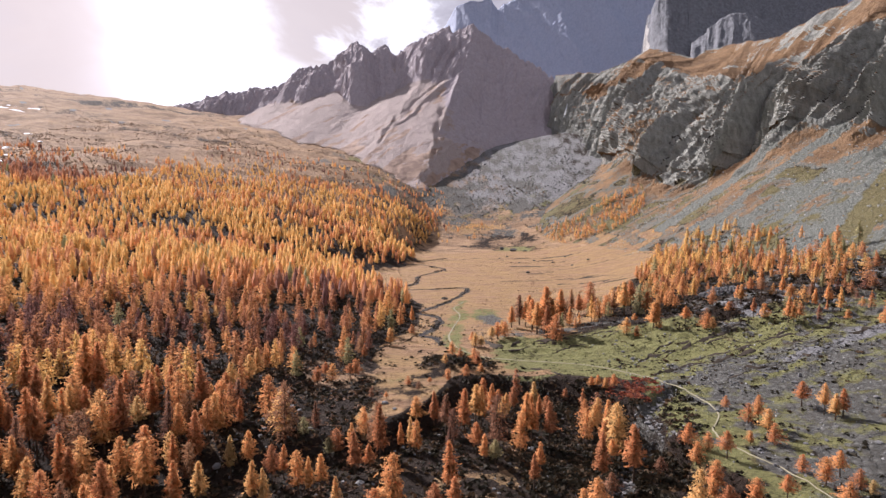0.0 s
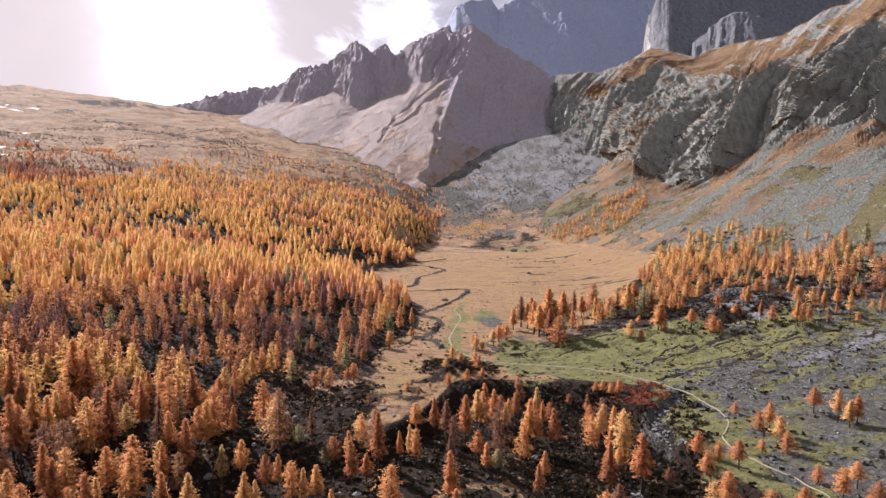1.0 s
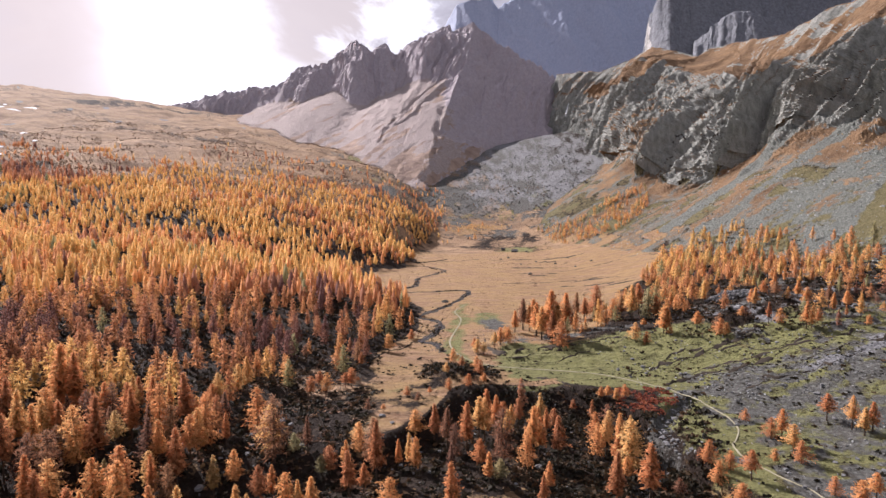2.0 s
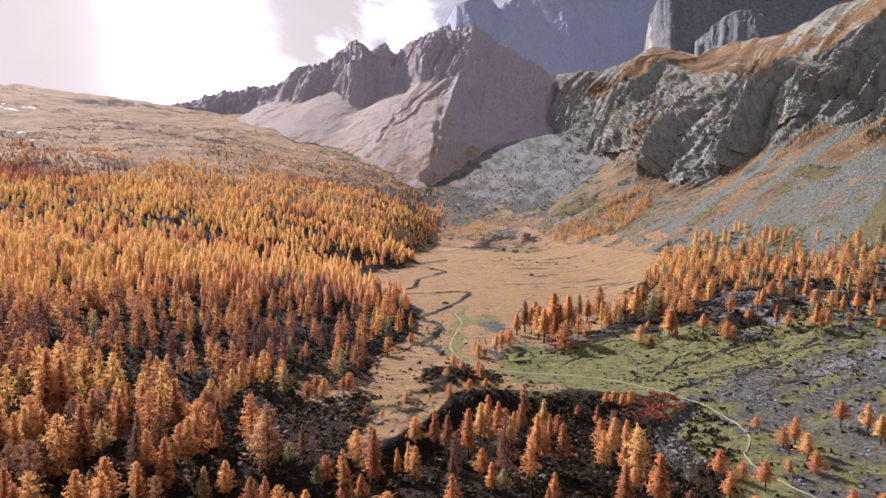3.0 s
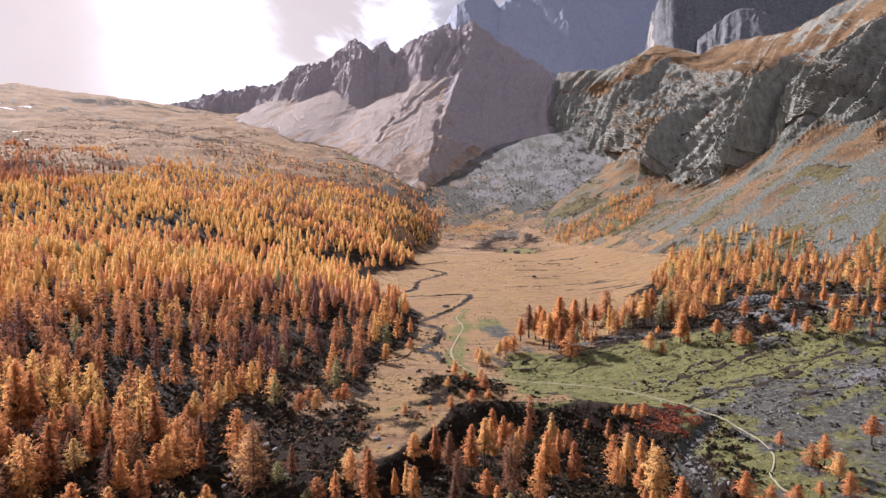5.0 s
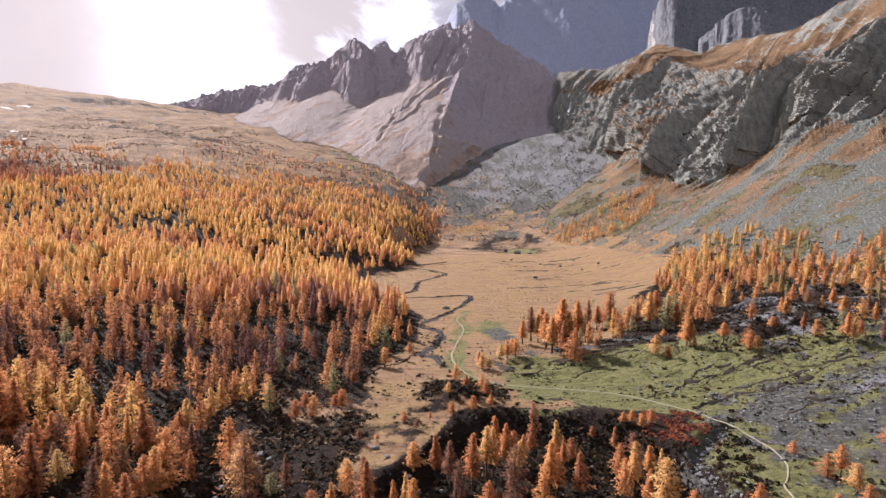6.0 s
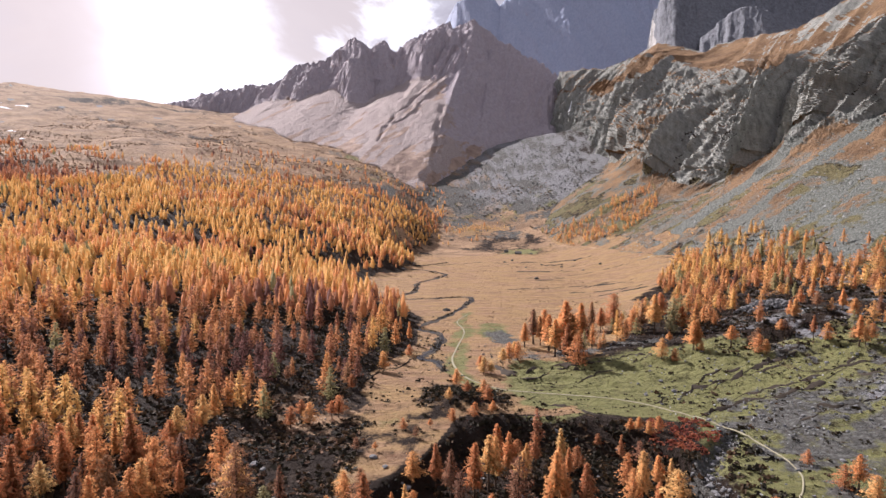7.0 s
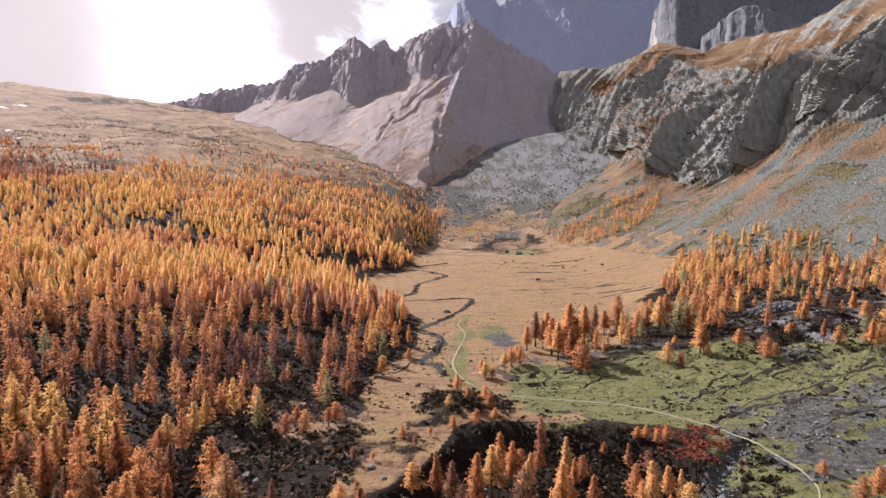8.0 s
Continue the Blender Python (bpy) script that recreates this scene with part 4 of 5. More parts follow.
    swell = np.stack([cv[:, 0] / radius, cv[:, 1] / radius, 0.5 * (cv[:, 2] / height - 0.45) + 0.25], -1) + rng.normal(0, 0.06, cv.shape)
    swell /= np.linalg.norm(swell, axis=1, keepdims=True)
    return tv.reshape(-1, 3), tq, cv, cq, swell


def soften(me, normals):
    """Round the shading of a crown, so that its needles catch the light as one feathery mass."""
    me.polygons.foreach_set("use_smooth", np.ones(len(me.polygons), bool))
    me.normals_split_custom_set_from_vertices(normals)


def zone(rng, x0, x1, y0, y1, gap, keep):
    """Jittered spots with about gap metres between them, where keep(x, y) is likelier than chance."""
    gx, gy = np.meshgrid(np.arange(x0, x1, gap), np.arange(y0, y1, gap * 0.87))
    gx = gx + (np.arange(gx.shape[0]) % 2 * gap / 2)[:, None]
    x = (gx + rng.uniform(-0.42, 0.42, gx.shape) * gap).ravel()
    y = (gy + rng.uniform(-0.42, 0.42, gy.shape) * gap).ravel()
    ok = rng.random(len(x)) < keep(x, y)
    return x[ok], y[ok]


def patchy(x, y, size, seed):
    return fbm(x / size, y / size, seed, 3)


def within(x, y, polygon):
    """Whether plan points lie in a polygon."""
    inside = np.zeros(np.shape(x), bool)
    for (ax, ay), (bx, by) in zip(polygon, polygon[1:] + polygon[:1]):
        if ay != by:
            inside ^= ((ay > y) != (by > y)) & (x < (bx - ax) * (y - ay) / (by - ay) + ax)
    return inside


BELT = [(58, 301), (71, 341), (83, 367), (117, 364), (160, 425), (185, 426), (153, 341), (113, 299), (94, 309)]
UPPER = [(137, 429), (184, 535), (226, 566), (262, 535), (262, 449), (210, 368), (169, 344), (147, 371)]
SCATTER = [(166, 374), (256, 438), (267, 337), (197, 247), (154, 261), (145, 278), (132, 303)]
CLUMP = [(130, 880), (157, 767), (210, 732), (263, 772), (282, 845), (238, 858), (201, 833), (142, 854)]


def dell(x, y):
    """A dip in the wood where the larches are stunted and brown."""
    return np.exp(-(((x + 90) / 48) ** 2 + ((y - 262) / 42) ** 2))


def bare_wood(x, y):
    """The wood's high corner, where the larches have shed most of their needles."""
    return smooth(1.2 - ((x + 505) / 120) ** 2 - ((y - 815) / 110) ** 2 + 0.9 * patchy(x, y, 60, 2.2), 0, 0.7)


def wood_keep(x, y):
    """How thickly the larches stand, over the whole valley."""
    west = wood_edge(y) - x
    k = smooth(west, 0, 8) * (0.70 + 0.2 * smooth(340 - y, 0, 40) + 1.4 * patchy(x, y, 26, 1.5)) * smooth(975 + 130 * smooth(x, -320, -120) - y + 160 * patchy(x, y, 60, 6.1), 0, 260) * (y > 118)
    k *= 1 - 0.6 * np.exp(-(((x + 46) / 22) ** 2 + ((y - 248) / 36) ** 2))
    k *= 1 - 0.95 * np.exp(-(((x + 34) / 18) ** 2 + ((y - 202) / 12) ** 2))
    k *= 1 - 0.3 * dell(x, y)
    k *= np.where(y < 215, 0.9, 1.0)
    k *= np.where((x > -62) & (y < 215), 0.25, 1.0)
    k = np.maximum(k, 0.13 * smooth(hollow_edge(x) - y, 8, 14) * (x > -40) * (x < 60) * (y > 125))
    k = np.maximum(k, within(x, y, BELT) * (0.78 + 0.9 * patchy(x, y, 14, 2.9)))
    k = np.maximum(k, within(x, y, UPPER) * (0.85 + 1.6 * patchy(x, y, 24, 3.9)))
    k = np.maximum(k, within(x, y, SCATTER) * (0.40 + 0.9 * patchy(x, y, 18, 4.9)))
    k = k * (1 - smooth(1.15 - ((x - 151) / 22) ** 2 - ((y - 319) / 19) ** 2, 0, 0.3))
    k = np.maximum(k, 0.10 * smooth(y, 860, 900) * smooth(1120 - y, 0, 100) * smooth(-x, 40, 80) * smooth(420 + x, 0, 80))
    k = np.maximum(k, 0.05 * smooth(y, 760, 840) * smooth(1010 - y, 0, 100) * (x > -80) * (x < 60))
    return k


# larches that stand out singly: east, north, height
HOLLOW_WEST = [(-9, 193, 10), (-3, 196, 13), (1, 190, 15), (3, 182, 12), (-24, 178, 10), (-20, 182, 6), (-10, 178, 12), (-8, 175, 11), (-13, 177, 10), (2, 170, 11), (-31, 170, 9), (-27, 172, 10), (-25, 182, 7), (-33, 169, 7), (-38, 174, 12), (-42, 175, 7), (-25, 204, 5), (-20, 205, 4), (-13, 220, 5), (-9, 214, 5), (-5, 221, 4), (-25, 134, 11), (-16, 133, 10), (3, 139, 10), (-2, 139, 8)]
HOLLOW_EAST = [(7, 190, 16), (11, 196, 16), (13, 198, 15), (17, 202, 14), (19, 203, 12), (20, 196, 11), (22, 204, 10), (25, 207, 11), (30, 198, 12), (33, 200, 10), (28, 184, 13), (24, 179, 12), (26, 182, 17), (33, 180, 15), (37, 208, 8), (46, 220, 5), (48, 197, 11), (49, 188, 12), (46, 186, 12), (53, 200, 10), (55, 194, 12), (58, 193, 12), (50, 179, 12), (10, 173, 11), (12, 166, 10), (15, 166, 9), (27, 160, 11), (24, 152, 11), (23, 134, 7), (38, 140, 8), (34, 139, 8), (43, 147, 8)]
KNOLL_LARCHES = [(4, 261, 6), (13, 244, 6), (15, 230, 5), (9, 228, 5), (2, 224, 5), (7, 238, 5), (1, 236, 4), (14, 237, 6), (58, 219, 5), (64, 219, 5), (60, 216, 5), (56, 221, 5)]
EAST_FRONT = [(71, 168, 7), (70, 171, 5), (59, 157, 6), (71, 162, 7), (70, 148, 8), (78, 159, 8), (75, 164, 5), (76, 139, 8), (82, 137, 6), (94, 151, 5), (95, 143, 7), (101, 147, 7), (102, 141, 5), (103, 138, 4), (92, 130, 7), (96, 168, 6), (98, 175, 7), (98, 181, 9), (96, 183, 6), (89, 168, 4), (121, 185, 10), (122, 181, 9), (125, 182, 9), (118, 192, 8), (95, 196, 4), (67, 143, 6), (68, 137, 7)]
EAST_MIDDLE = [(88, 283, 8), (92, 280, 6), (102, 286, 12), (103, 285, 13), (104, 283, 5), (117, 285, 8), (122, 273, 8), (124, 271, 6), (154, 263, 12), (155, 261, 9), (145, 276, 9), (141, 289, 7), (171, 272, 9), (177, 272, 9), (147, 296, 10), (184, 245, 8), (176, 257, 5), (140, 290, 7), (148, 272, 7), (148, 294, 10), (176, 283, 9), (170, 297, 9), (168, 287, 8), (161, 300, 8), (167, 322, 7), (160, 265, 7), (97, 299, 5), (124, 278, 8), (194, 309, 10), (210, 341, 9)]
GROVE = [(37, 318, 12), (42, 325, 16), (48, 330, 16), (48, 301, 16), (53, 303, 23), (52, 294, 17), (64, 322, 20), (55, 287, 14), (75, 346, 16), (78, 340, 13), (85, 342, 18), (90, 328, 12), (94, 326, 14), (98, 320, 18), (105, 331, 17), (104, 313, 16), (107, 311, 13), (30, 299, 8), (31, 296, 8), (27, 293, 8), (24, 289, 7), (15, 276, 7), (18, 276, 5), (14, 279, 7), (52, 310, 18), (47, 311, 16), (56, 302, 17), (45, 322, 13)]
WEST_MIDDLE = [(-25, 279, 8), (-17, 323, 11), (-16, 302, 5), (-47, 219, 7), (-45, 225, 7), (-42, 222, 7), (-34, 228, 7), (-36, 227, 6), (-36, 258, 10), (-34, 254, 6), (-57, 255, 6), (-72, 199, 11), (-70, 203, 12), (-68, 206, 13), (-67, 212, 13), (-73, 197, 9), (-61, 175, 10), (-46, 169, 19), (-48, 173, 13), (-53, 158, 12), (-45, 152, 11), (-43, 156, 10), (-37, 147, 11), (-34, 146, 11), (-31, 146, 10), (-43, 138, 11), (-46, 139, 12)]
WEST_FRONT = [(-57, 155, 12), (-67, 157, 16), (-82, 187, 11), (-85, 183, 14), (-76, 161, 14), (-73, 161, 14), (-72, 139, 16), (-77, 134, 13), (-64, 137, 12), (-59, 139, 12), (-108, 154, 16), (-99, 150, 16), (-96, 154, 15), (-87, 139, 14), (-88, 136, 14), (-106, 144, 15), (-94, 130, 14), (-85, 128, 11), (-90, 162, 18), (-93, 159, 18), (-90, 179, 14), (-107, 182, 21), (-111, 182, 21), (-126, 177, 18)]
single = np.array([(x, y, h - 1.2) for x, y, h in HOLLOW_WEST + HOLLOW_EAST] + KNOLL_LARCHES + EAST_FRONT + EAST_MIDDLE + GROVE + WEST_MIDDLE + WEST_FRONT, float)

rng = np.random.default_rng(5)
wx, wy = zone(rng, -760, 300, 120, 1130, 7.0, lambda x, y: wood_keep(x, y) * (y < 470) * (x < 40))
ex, ey = zone(rng, 40, 300, 120, 1130, 6.8, wood_keep)
fx, fy = zone(rng, -760, 40, 470, 1130, 5.7, wood_keep)
wx, wy = np.concatenate([wx, ex, fx]), np.concatenate([wy, ey, fy])
clear = np.array([np.min(np.hypot(single[:, 0] - a, single[:, 1] - b)) > 4.2 for a, b in zip(wx, wy)])
inside = (np.abs(wx) < 0.78 * (wy + 25) + 8) & clear
wx, wy = wx[inside], wy[inside]
reach = np.hypot(wx, wy - 20)
order = np.argsort(reach)
wx, wy, reach = wx[order], wy[order], reach[order]
wh = rng.uniform(10, 18, len(wx)) * np.where(rng.random(len(wx)) < 0.2, 0.6, 1.0)
wh = np.where((wx > 60) & (wy < 700), wh * rng.uniform(0.46, 0.92, len(wx)), wh)
wh = np.where((wx < 40) & (wy > 440), wh * (1 - 0.24 * smooth(wy, 440, 600)), wh)
wh = np.where(wy > 780, wh * 0.78, wh)
wh = wh * (1 - 0.36 * dell(wx, wy))
NEAR = 300 - len(single)

kinds = []
for k in range(7):
    tall, wide = 14.0, (3.1, 3.5, 2.7, 3.8, 3.2, 4.4, 2.6)[k]
    tv, tq, cv, cq, swell = larch_parts(rng, tall, wide, 176, 8, 0.76, 6, (0.27, 0.33, 0.24, 0.18, 0.36, 0.1, 0.3)[k], round_top=(1.3, 2.3, 1.45, 2.6, 1.6, 2.9, 1.3)[k])
    trunk, crown = quads("trunk", tv, tq, BARK, True), quads("crown", cv, cq, NEEDLES)
    soften(crown, swell)
    faded = crown.copy()
    faded.materials[0] = BROWN_NEEDLES
    kinds.append((trunk, crown, faded))

SHADES = ("tall orange autumn larch with a narrow feathery crown", "golden autumn larch with drooping branches", "rust-orange larch standing on dark heath")


def place_larch(kind, x, y, height, turn, label):
    trunk, crown, faded = kinds[kind]
    if rng.random() < (0.34 if x < -58 and y < 225 else 0.10) + 0.7 * float(dell(x, y)):
        crown, label = faded, "stunted brown larch past its autumn gold"
    tree = new("larch_tree")
    broad = height / 14 * (1.4 if height < 9 else rng.uniform(0.82, 1.12) * (1.3 if x > 10 and y > 280 else 1.0))
    tree.matrix_world = Matrix.LocRotScale((x, y, float(torrent_bed(x, y))), Euler((0, 0, turn)), (broad, broad, height / 14))
    tagged(tree, label, "larch tree", "larches in the valley")
    for name, data in (("trunk", trunk), ("crown", crown)):
        new(name, data).parent = tree


for k, (x, y, height) in enumerate(single):
    small = height < 8.5
    place_larch((5, 3, 1)[k % 3] if small else int(rng.integers(7)), float(x), float(y), float(height * rng.uniform(0.95, 1.08)), float(rng.uniform(0, 6.28)),
                "short bushy orange larch on stony turf" if small else SHADES[k % 3])
for k in range(min(NEAR, len(wx))):
    place_larch(int(rng.integers(7)), float(wx[k]), float(wy[k]), float(wh[k]), float(rng.uniform(0, 6.28)), SHADES[k % 3])


def forest(name, x, y, h, branches, tufts, size, label, ground=land, girth=1.0):
    """Many larches in one mesh, too many and too far to tell apart singly."""
    bushy = girth > 1.3
    models = [larch_parts(rng, 14.0, w * girth * (lean if bushy else 1.0), branches, tufts, size, 3, 0.18, 2 if branches < 40 else 4, branches < 40, 1.45 * (lean if bushy else 1.0))
              for w, lean in ((3.1, 0.8), (3.6, 1.15), (2.7, 0.9), (3.8, 1.05), (3.3, 1.2), (3.4, 1.0), (2.9, 0.8))]
    z = ground(x, y)
    pick, turn = rng.integers(0, len(models), len(x)), rng.uniform(0, 6.28, len(x))
    hue = np.clip(0.58 + 0.24 * rng.normal(size=len(x)) + 0.9 * patchy(x, y, 55, 8.8) + 0.40 * smooth(y, 360, 600) - 0.4 * smooth(y, 840, 980) - 0.75 * dell(x, y), 0, 0.95)
    if name == "slope_larches":
        hue = np.clip(0.72 + 0.16 * rng.normal(size=len(x)), 0, 0.95)
    if name == "dwarf_larches":
        hue = np.full(len(x), 0.9)
    hue = np.where((x > 40) & (y < 600), np.clip(0.8 * hue + 0.16 * rng.normal(size=len(x)) + 0.42 * smooth(y, 400, 460), 0.05, 0.95), hue)
    hue = np.clip(hue - 0.75 * bare_wood(x, y), 0, 0.95)
    hue[rng.random(len(x)) < (0.12 if bushy else 0.02)] = 1.0
    for part_name, material, which in (("trunks", BARK, 0), ("crowns", FAR_NEEDLES, 2)):
        vs, qs, hs, ns, base = [], [], [], [], 0
        for k, model in enumerate(models):
            i = np.nonzero(pick == k)[0]
            if len(i) == 0:
                continue
            v, q = model[which], model[which + 1]
            sc = (h[i] / 14)[:, None]
            c, s = np.cos(turn[i])[:, None], np.sin(turn[i])[:, None]
            pv = np.stack([x[i][:, None] + sc * (c * v[None, :, 0] - s * v[None, :, 1]), y[i][:, None] + sc * (s * v[None, :, 0] + c * v[None, :, 1]), z[i][:, None] + sc * v[None, :, 2]], -1)
            vs.append(pv.reshape(-1, 3))
            qs.append((q[None] + (np.arange(len(i)) * len(v))[:, None, None] + base).reshape(-1, 4))
            hs.append(np.repeat(hue[i], len(v)))
            w = model[4]
            if which:
                ns.append(np.stack([c * w[None, :, 0] - s * w[None, :, 1], s * w[None, :, 0] + c * w[None, :, 1], np.broadcast_to(w[None, :, 2], (len(i), len(w)))], -1).reshape(-1, 3))
            base += len(i) * len(v)
        me = quads(part_name, np.vstack(vs), np.vstack(qs), material)
        me.attributes.new("hue", "FLOAT", "POINT").data.foreach_set("value", np.concatenate(hs).astype(np.float32))
        if part_name == "trunks":
            top = tagged(new(name, me), label, "larch wood", kind="stuff")
        else:
            soften(me, np.vstack(ns))
            new(part_name, me).parent = top


rest = np.arange(len(wx)) >= NEAR
far_off, east = reach >= 330, wx > 40
for mask, name, branches, tufts, size, girth, label in (
        (rest & ~far_off & ~east, "larch_wood", 60, 6, 1.1, 1.16, "dense orange larch wood on dark heath"),
        (rest & ~far_off & east, "open_larch_wood", 66, 8, 0.9, 1.35, "open stand of bushy orange larches on stony heath"),
        (rest & far_off & ~east & (reach < 520), "far_larch_wood", 36, 5, 1.2, 1.15, "dense golden larch wood on the rising valley side"),
        (rest & ~east & (reach >= 520), "high_larch_wood", 12, 3, 2.1, 1.2, "golden larch wood thinning out on the high slope"),
        (rest & far_off & east, "slope_larch_wood", 64, 6, 1.15, 1.55, "bushy golden larches at the foot of the scree")):
    forest(name, wx[mask], wy[mask], wh[mask], branches, tufts, size, label, slope_height if name == "slope_larch_wood" else land, girth)

cx, cy = zone(rng, 120, 300, 700, 900, 4.8, lambda x, y: within(x, y, CLUMP) * (0.5 + 1.3 * patchy(x, y, 18, 7.7)))
forest("slope_larches", cx, cy, rng.uniform(4.5, 10, len(cx)), 42, 4, 1.6, "golden larches and green shrubs on the grassy slope", slope_height, 1.65)
cx, cy = zone(rng, 225, 400, 430, 700, 12.0, lambda x, y: 0.12 + 0.7 * patchy(x, y, 30, 5.5) - 0.004 * (x - 225))
forest("slope_bushes", cx, cy, rng.uniform(2, 4.5, len(cx)), 16, 3, 2.8, "small golden larch bushes on the scree", slope_height, 2.3)


cx, cy = zone(rng, 0, 90, 885, 935, 2.6, lambda x, y: 0.8 * np.exp(-(((x - 42) / 34) ** 2 + ((y - 912) / 12) ** 2)))
forest("dwarf_larches", cx, cy, rng.uniform(0.9, 2.0, len(cx)), 10, 3, 4.0, "low golden larch scrub at the valley head", land, 3.0)


# ---- heath ----
def shrubs(name, x, y, size, label, material=None, ground=torrent_bed):
    n = len(x)
    z = ground(x, y)
    blobs = 6
    cx = np.repeat(x, blobs) + rng.normal(0, 0.5, n * blobs) * np.repeat(size, blobs)
    cy = np.repeat(y, blobs) + rng.normal(0, 0.5, n * blobs) * np.repeat(size, blobs)
    cz = np.repeat(z, blobs) + rng.uniform(0.1, 0.5, n * blobs) * np.repeat(size, blobs)
    c = np.stack([cx, cy, cz], -1)
    a = rng.normal(0, 1, (n * blobs, 3)) * np.array([1, 1, 0.5])
    a /= np.linalg.norm(a, axis=1, keepdims=True)
    b = np.cross(a, rng.normal(0, 1, (n * blobs, 3)))
    b /= np.linalg.norm(b, axis=1, keepdims=True)
    sc = (np.repeat(size, blobs) * rng.uniform(0.4, 0.9, n * blobs))[:, None]
    v = np.stack([c - a * sc, c + b * sc * 0.7, c + a * sc, c - b * sc * 0.7], 1).reshape(-1, 3)
    me = quads(name, v, np.arange(len(v)).reshape(-1, 4), material or SHADED_HEATH)
    me.attributes.new("hue", "FLOAT", "POINT").data.foreach_set("value", np.repeat(rng.random(n), blobs * 4).astype(np.float32))
    return tagged(new(name, me), label, "shrubs", kind="stuff")


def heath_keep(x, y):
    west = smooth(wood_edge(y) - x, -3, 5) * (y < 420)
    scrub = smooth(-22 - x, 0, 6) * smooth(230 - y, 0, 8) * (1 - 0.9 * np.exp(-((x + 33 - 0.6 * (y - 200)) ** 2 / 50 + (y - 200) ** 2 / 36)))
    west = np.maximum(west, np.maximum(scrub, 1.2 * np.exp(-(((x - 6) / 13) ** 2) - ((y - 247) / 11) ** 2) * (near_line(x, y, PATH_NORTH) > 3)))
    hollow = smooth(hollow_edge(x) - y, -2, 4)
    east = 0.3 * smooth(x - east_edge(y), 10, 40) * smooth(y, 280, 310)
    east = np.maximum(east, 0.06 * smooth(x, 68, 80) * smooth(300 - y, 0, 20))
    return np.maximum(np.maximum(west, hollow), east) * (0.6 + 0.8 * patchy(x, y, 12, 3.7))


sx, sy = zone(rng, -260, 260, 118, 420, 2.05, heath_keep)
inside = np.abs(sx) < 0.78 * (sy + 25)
shrubs("heath_shrubs", sx[inside], sy[inside], rng.uniform(0.5, 1.3, int(inside.sum())), "low dark heath shrubs under the larches, their shade in the colour")

rx, ry = zone(rng, 50, 95, 198, 240, 1.0, lambda x, y: smooth(1 - ((x - 71) / 13) ** 2 - ((y - 217) / 15) ** 2, 0, 0.5) * (0.62 + 1.3 * patchy(x, y, 5, 2.2)) * (near_line(x, y, PATH_NORTH) > 1.5) * (near_line(x, y, TORRENT) > 2.5))
shrubs("red_shrubs", rx, ry, rng.uniform(0.35, 0.9, len(rx)), "rust-red dwarf shrubs beside the torrent", RED_LEAVES)
hx, hy = zone(rng, 30, 92, 135, 222, 1.25, lambda x, y: (((x - 71) / 13) ** 2 + ((y - 217) / 15) ** 2 > 0.8) * smooth(near_line(x, y, TORRENT), 3.0, 4.4) * smooth(15 - near_line(x, y, TORRENT), 0, 6) * np.where(x < 60, 0.95, 0.4) * (near_line(x, y, PATH_SOUTH) > 3) * (near_line(x, y, PATH_NORTH) > 3) * (0.75 + 0.6 * patchy(x, y, 6, 1.2)))
shrubs("torrent_shrubs", hx, hy, rng.uniform(0.6, 1.5, len(hx)), "dark heath and dwarf shrubs on the torrent's banks")
hx, hy = zone(rng, -60, 30, 276, 690, 1.3, lambda x, y: smooth(2.6 - near_line(x, y, BROOK), 0, 1.6) * (0.25 + 1.2 * patchy(x, y, 9, 3.2)) + 0.35 * np.exp(-((x + 8) / 7) ** 2 - ((y - 318) / 34) ** 2) * (patchy(x, y, 5, 8.1) > 0.1))
shrubs("bank_tussocks", hx, hy, rng.uniform(0.3, 0.9, len(hx)), "dark overhanging tussocks along the brook")
hx, hy = zone(rng, 190, 420, 340, 780, 6.0, lambda x, y: (np.abs(x) < 0.76 * y) * (0.2 + 1.0 * patchy(x, y, 30, 7.1)))
shrubs("scree_scrub", hx, hy, rng.uniform(0.5, 1.1, len(hx)), "low ochre and olive scrub on the scree apron", SCREE_SCRUB, slope_height)
hx, hy = zone(rng, 110, 262, 268, 560, 2.8, lambda x, y: np.maximum(within(x, y, UPPER), (y < 345) * (x < 0.78 * y)) * (0.45 + 1.0 * patchy(x, y, 14, 6.9)))
shrubs("slope_heath", hx, hy, rng.uniform(0.6, 1.4, len(hx)), "dark heath between the larches below the scree, their shade in the colour", SHADED_HEATH, slope_height)
hx, hy = zone(rng, -70, 175, 800, 1130, 5.0, lambda x, y: smooth(y, 800, 880) * (0.2 + 1.2 * patchy(x, y, 28, 9.4)) * (np.hypot((x - 52) / 44, (y - 908) / 16) > 1) * (slope_height(x, y) - land(x, y) < 0.5))
shrubs("valley_head_scrub", hx, hy, rng.uniform(0.7, 1.6, len(hx)), "grey-brown dwarf scrub at the head of the valley", HEAD_SCRUB)
hx, hy = zone(rng, -800, -20, 700, 1350, 5.0, lambda x, y: (np.abs(x) < 0.78 * y) * smooth(wood_edge(y) - x, 10, 60) * (0.22 + 1.5 * patchy(x, 1.8 * y, 70, 4.4)))
shrubs("hill_scrub", hx, hy, rng.uniform(0.8, 1.7, len(hx)), "brown dwarf scrub scattered over the open hill", HILL_SCRUB)
hx, hy = zone(rng, -60, 120, 320, 720, 4.2, lambda x, y: smooth(x - wood_edge(y), 2, 8) * smooth(east_edge(y) + 40 - x, 0, 20) * (0.06 + 0.9 * patchy(x + 3 * y, 5 * y, 60, 5.2)))
